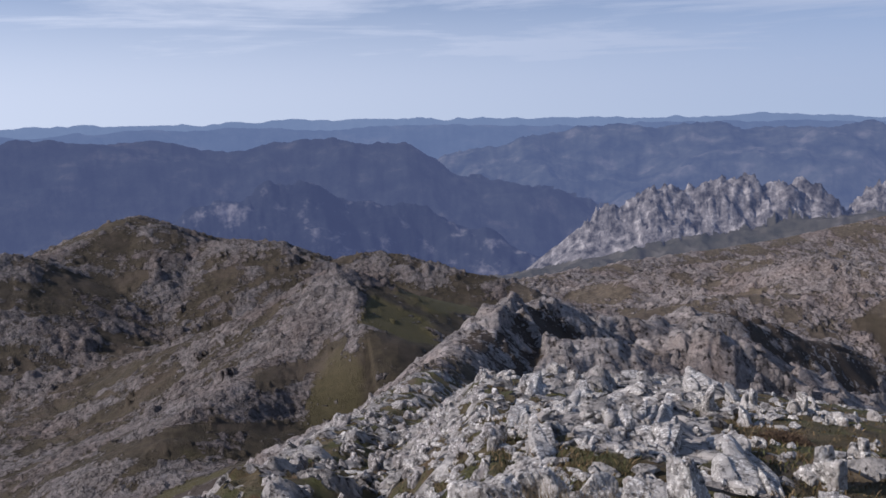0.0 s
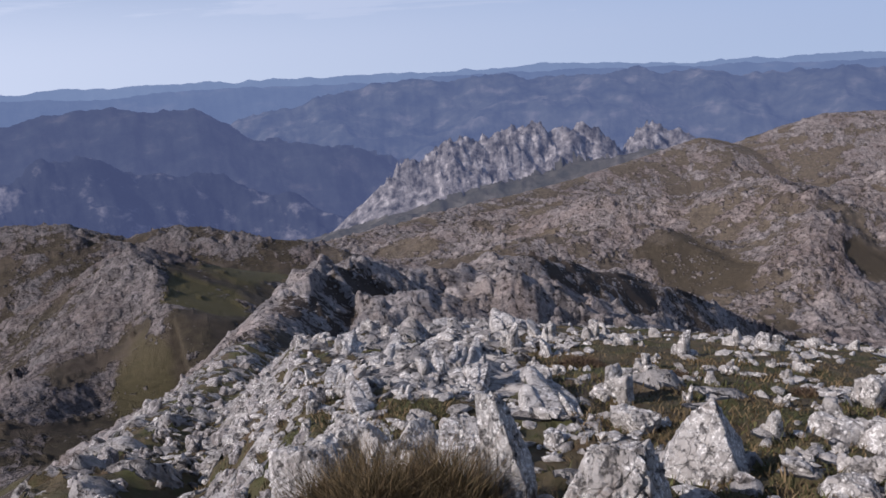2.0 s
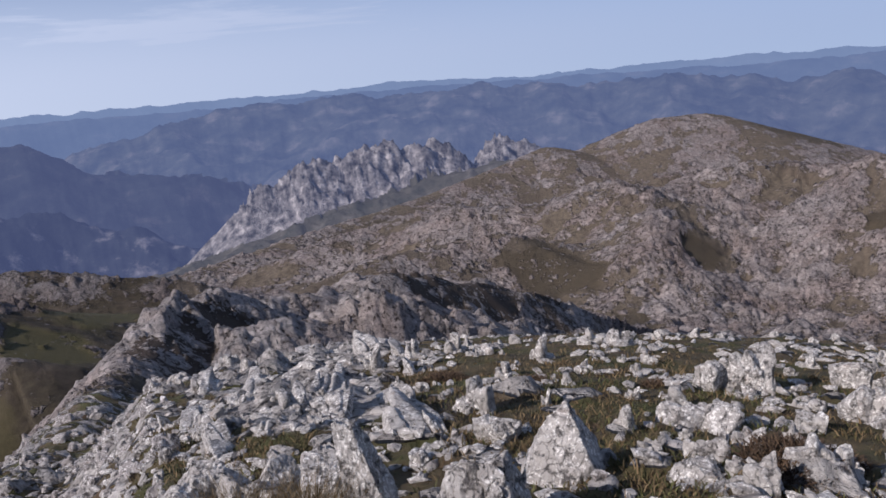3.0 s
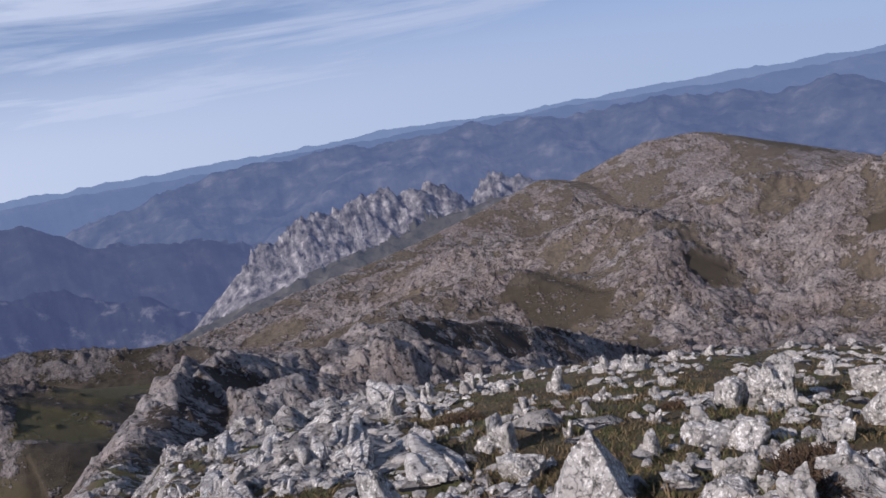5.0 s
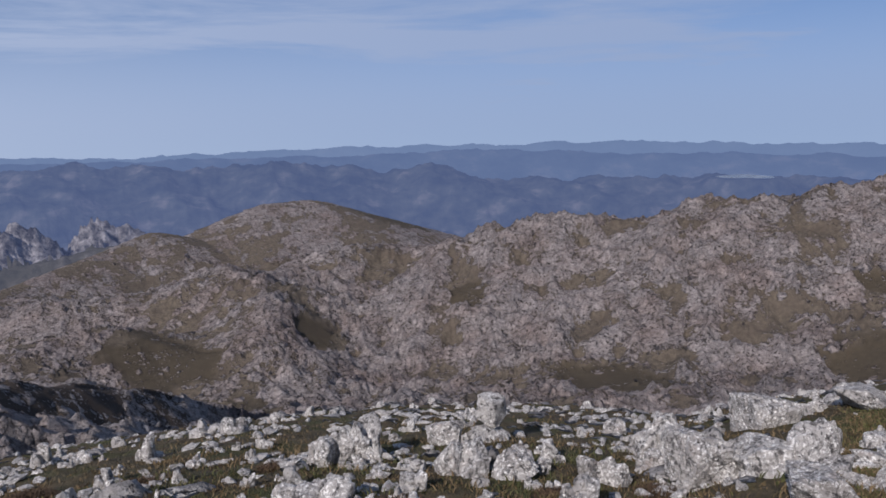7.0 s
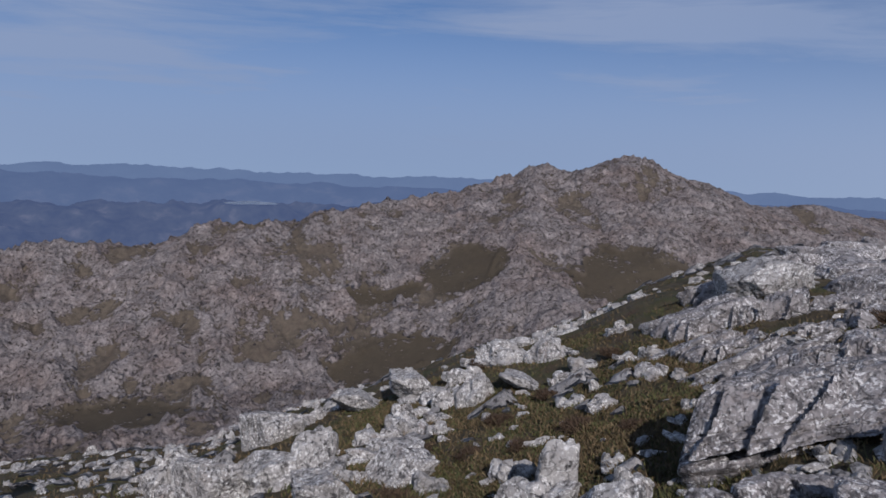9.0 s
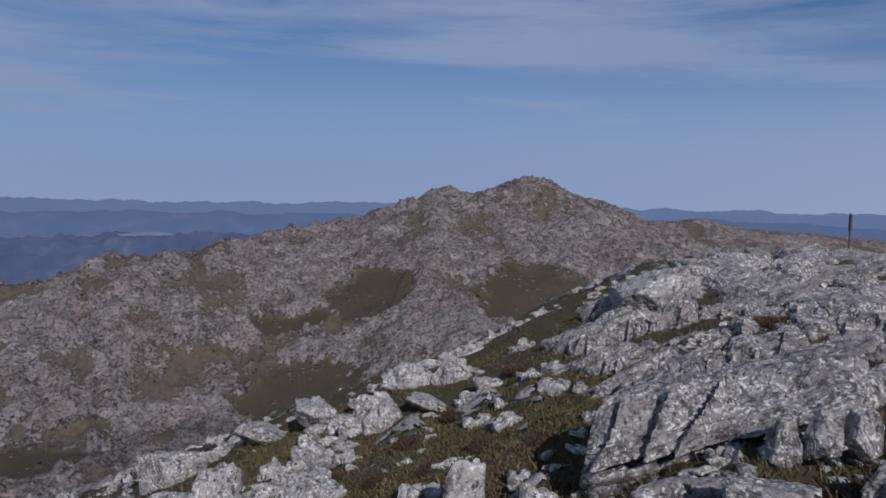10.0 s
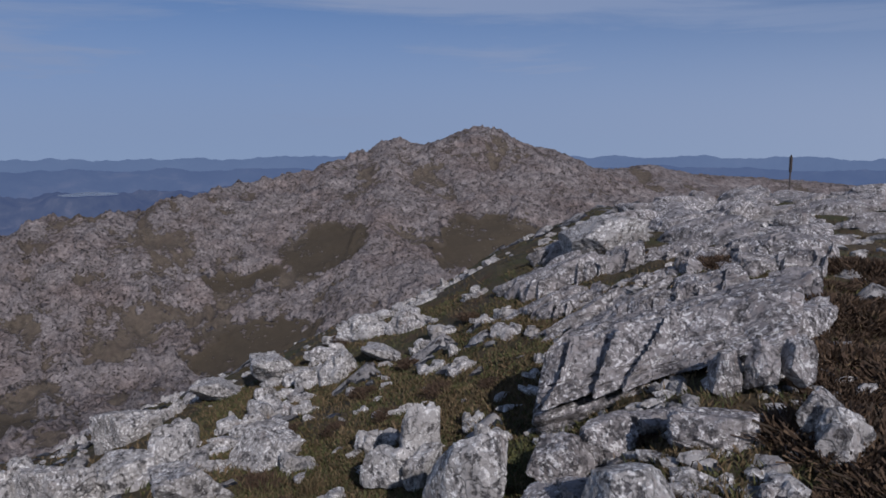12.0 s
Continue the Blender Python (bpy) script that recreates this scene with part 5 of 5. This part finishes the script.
def turf_spots(count, near, far, low, high, seed, per=12, spread=0.07, a0=-4, a1=135, thin=0.004):
    rng = random.Random(seed)
    xs, ys, hs = [], [], []
    while len(xs) < count:
        a, d = rng.uniform(a0, a1), math.exp(rng.uniform(math.log(near), math.log(far)))
        x, y = at(a, d)
        if noise.noise(Vector((x * 0.8, y * 0.8, 4.0 + seed))) < rng.uniform(-0.5, 0.3):
            continue
        tall = rng.uniform(low, high)
        for k in range(per):
            xs.append(x + rng.gauss(0, spread)), ys.append(y + rng.gauss(0, spread)), hs.append(tall * rng.uniform(0.5, 1.1))
    zs = heights(xs, ys)
    green = heights(xs, ys, "turf")
    return [(x, y, z, h, thin * rng.uniform(0.7, 1.5) * (1 + 0.12 * math.hypot(x, y)), rng.uniform(0.4, 1.3)) for x, y, z, h, g in zip(xs, ys, zs, hs, green) if g > 0.6]


blades("short_grass", turf_spots(46000, 2.2, 9, 0.03, 0.08, 1, per=16, spread=0.09, thin=0.006), M_GRASS, "short dry brown grass between the rocks")
blades("green_grass", turf_spots(26000, 2.2, 8, 0.03, 0.07, 2, per=16, spread=0.09, thin=0.006), M_GREEN, "short olive green grass between the rocks")
blades("meadow_grass", turf_spots(36000, 3.2, 11, 0.02, 0.045, 4, per=14, spread=0.10, a0=86, a1=116, thin=0.006), M_GREEN, "short olive turf of the summit meadow")
blades("meadow_straw", turf_spots(56000, 3.2, 11, 0.02, 0.045, 5, per=14, spread=0.10, a0=86, a1=116, thin=0.006), M_GRASS, "short straw-brown turf of the summit meadow")
blades("far_grass", turf_spots(14000, 8, 18, 0.03, 0.06, 3, per=10, spread=0.15, thin=0.006), M_GRASS, "short dry brown grass on the slope")


def grass_tussock(a, d, width, deep, count, tall, seed):
    rng = random.Random(seed)
    cx, cy = at(a, d)
    c, s = math.cos(radians(-a)), math.sin(radians(-a))
    xs, ys, hs = [], [], []
    for k in range(count):
        u, v = rng.gauss(0, 0.42), rng.gauss(0, 0.42)
        xs.append(cx + u * width * c - v * deep * s), ys.append(cy + u * width * s + v * deep * c)
        hs.append(tall * max(0.3, 1 - 0.5 * (u * u + v * v)) * rng.uniform(0.5, 1.1))
    zs = heights(xs, ys)
    return blades("grass_tussock", [(x, y, z, h, 0.0045 * rng.uniform(0.7, 1.4), rng.uniform(0.1, 0.7)) for x, y, z, h in zip(xs, ys, zs, hs)], M_GRASS,
                  "tall dry yellow-brown grass tussock before white rock", "", "grass")


for k, (a, d, width, deep, count, tall) in enumerate(((4.5, 3.55, 0.36, 0.22, 2000, 0.40), (9.5, 3.4, 0.40, 0.26, 3200, 0.56), (14.3, 3.4, 0.34, 0.24, 2600, 0.52), (24.5, 3.0, 0.16, 0.12, 420, 0.30), (97, 4.2, 0.12, 0.1, 120, 0.22), (94, 5.2, 0.1, 0.1, 80, 0.25))):
    grass_tussock(a, d, width, deep, count, tall, 60 + k)


def heather_mesh(seed, twigs=1700):
    """A low bush of short twigs, about one unit wide."""
    rng = np.random.RandomState(seed)
    n = twigs
    r, th = np.sqrt(rng.uniform(0, 1, n)) * 0.5, rng.uniform(0, 6.283, n)
    x, y = r * np.cos(th), r * np.sin(th)
    top = 0.42 * np.sqrt(np.maximum(1 - (r / 0.55) ** 2, 0.05)) * rng.uniform(0.6, 1.1, n)
    v = np.zeros((n, 4, 3))
    lean = rng.normal(0, 0.08, (n, 2))
    turn = rng.uniform(0, 6.283, n)
    w = 0.0065
    v[:, 0] = np.stack([x - w * np.cos(turn), y - w * np.sin(turn), top * 0.2 - 0.05], -1)
    v[:, 1] = np.stack([x + w * np.cos(turn), y + w * np.sin(turn), top * 0.2 - 0.05], -1)
    v[:, 2] = np.stack([x * 1.1 + lean[:, 0] + w * np.cos(turn), y * 1.1 + lean[:, 1] + w * np.sin(turn), top], -1)
    v[:, 3] = np.stack([x * 1.1 + lean[:, 0] - w * np.cos(turn), y * 1.1 + lean[:, 1] - w * np.sin(turn), top * 0.92], -1)
    me = bpy.data.meshes.new("heather")
    me.from_pydata(v.reshape(-1, 3).tolist(), [], np.arange(n * 4).reshape(n, 4).tolist())
    me.materials.append(M_HEATH)
    return me


HEATH = [heather_mesh(k) for k in range(3)]
for a, d, wide in ((90, 5.7, 0.45), (84, 5.6, 0.3), (73.5, 6.2, 0.4), (66, 5.8, 0.4), (53, 4.4, 0.5), (56, 5.0, 0.45), (44, 7.4, 0.4), (34, 7.4, 0.4), (27, 8.2, 0.5),
                   (119, 4.0, 0.25), (121.5, 6.0, 0.4), (124, 8.2, 0.6), (131.5, 4.8, 0.5), (132, 6.5, 0.7), (132.8, 8.5, 0.8), (133.5, 3.2, 0.4), (97, 10.5, 0.5), (100.5, 6.4, 0.35), (103.5, 5.2, 0.3), (96.5, 6.6, 0.35), (92.5, 7.2, 0.4), (94.5, 4.6, 0.35), (98.5, 7.6, 0.4), (104.5, 6.6, 0.4), (108.5, 6.3, 0.3), (102, 8.2, 0.4), (91.5, 5.0, 0.4), (106.5, 9.2, 0.4), (99.3, 4.9, 0.22)) + tuple((130.5 + (k * 3.7) % 8, 2.8 + 0.36 * k, 0.35 + 0.14 * (k % 4)) for k in range(18)):
    x, y = at(a, d)
    ob = new("heather_clump", dice.choice(HEATH))
    ob.matrix_world = pose(x, y, ground_height(x, y) - 0.02, 0, 0, dice.uniform(0, 360)) @ Matrix.Diagonal((wide, wide, wide * 0.38, 1))
    tagged(ob, "low rusty brown heather clump among the rocks", "heather", "heather on the summit")
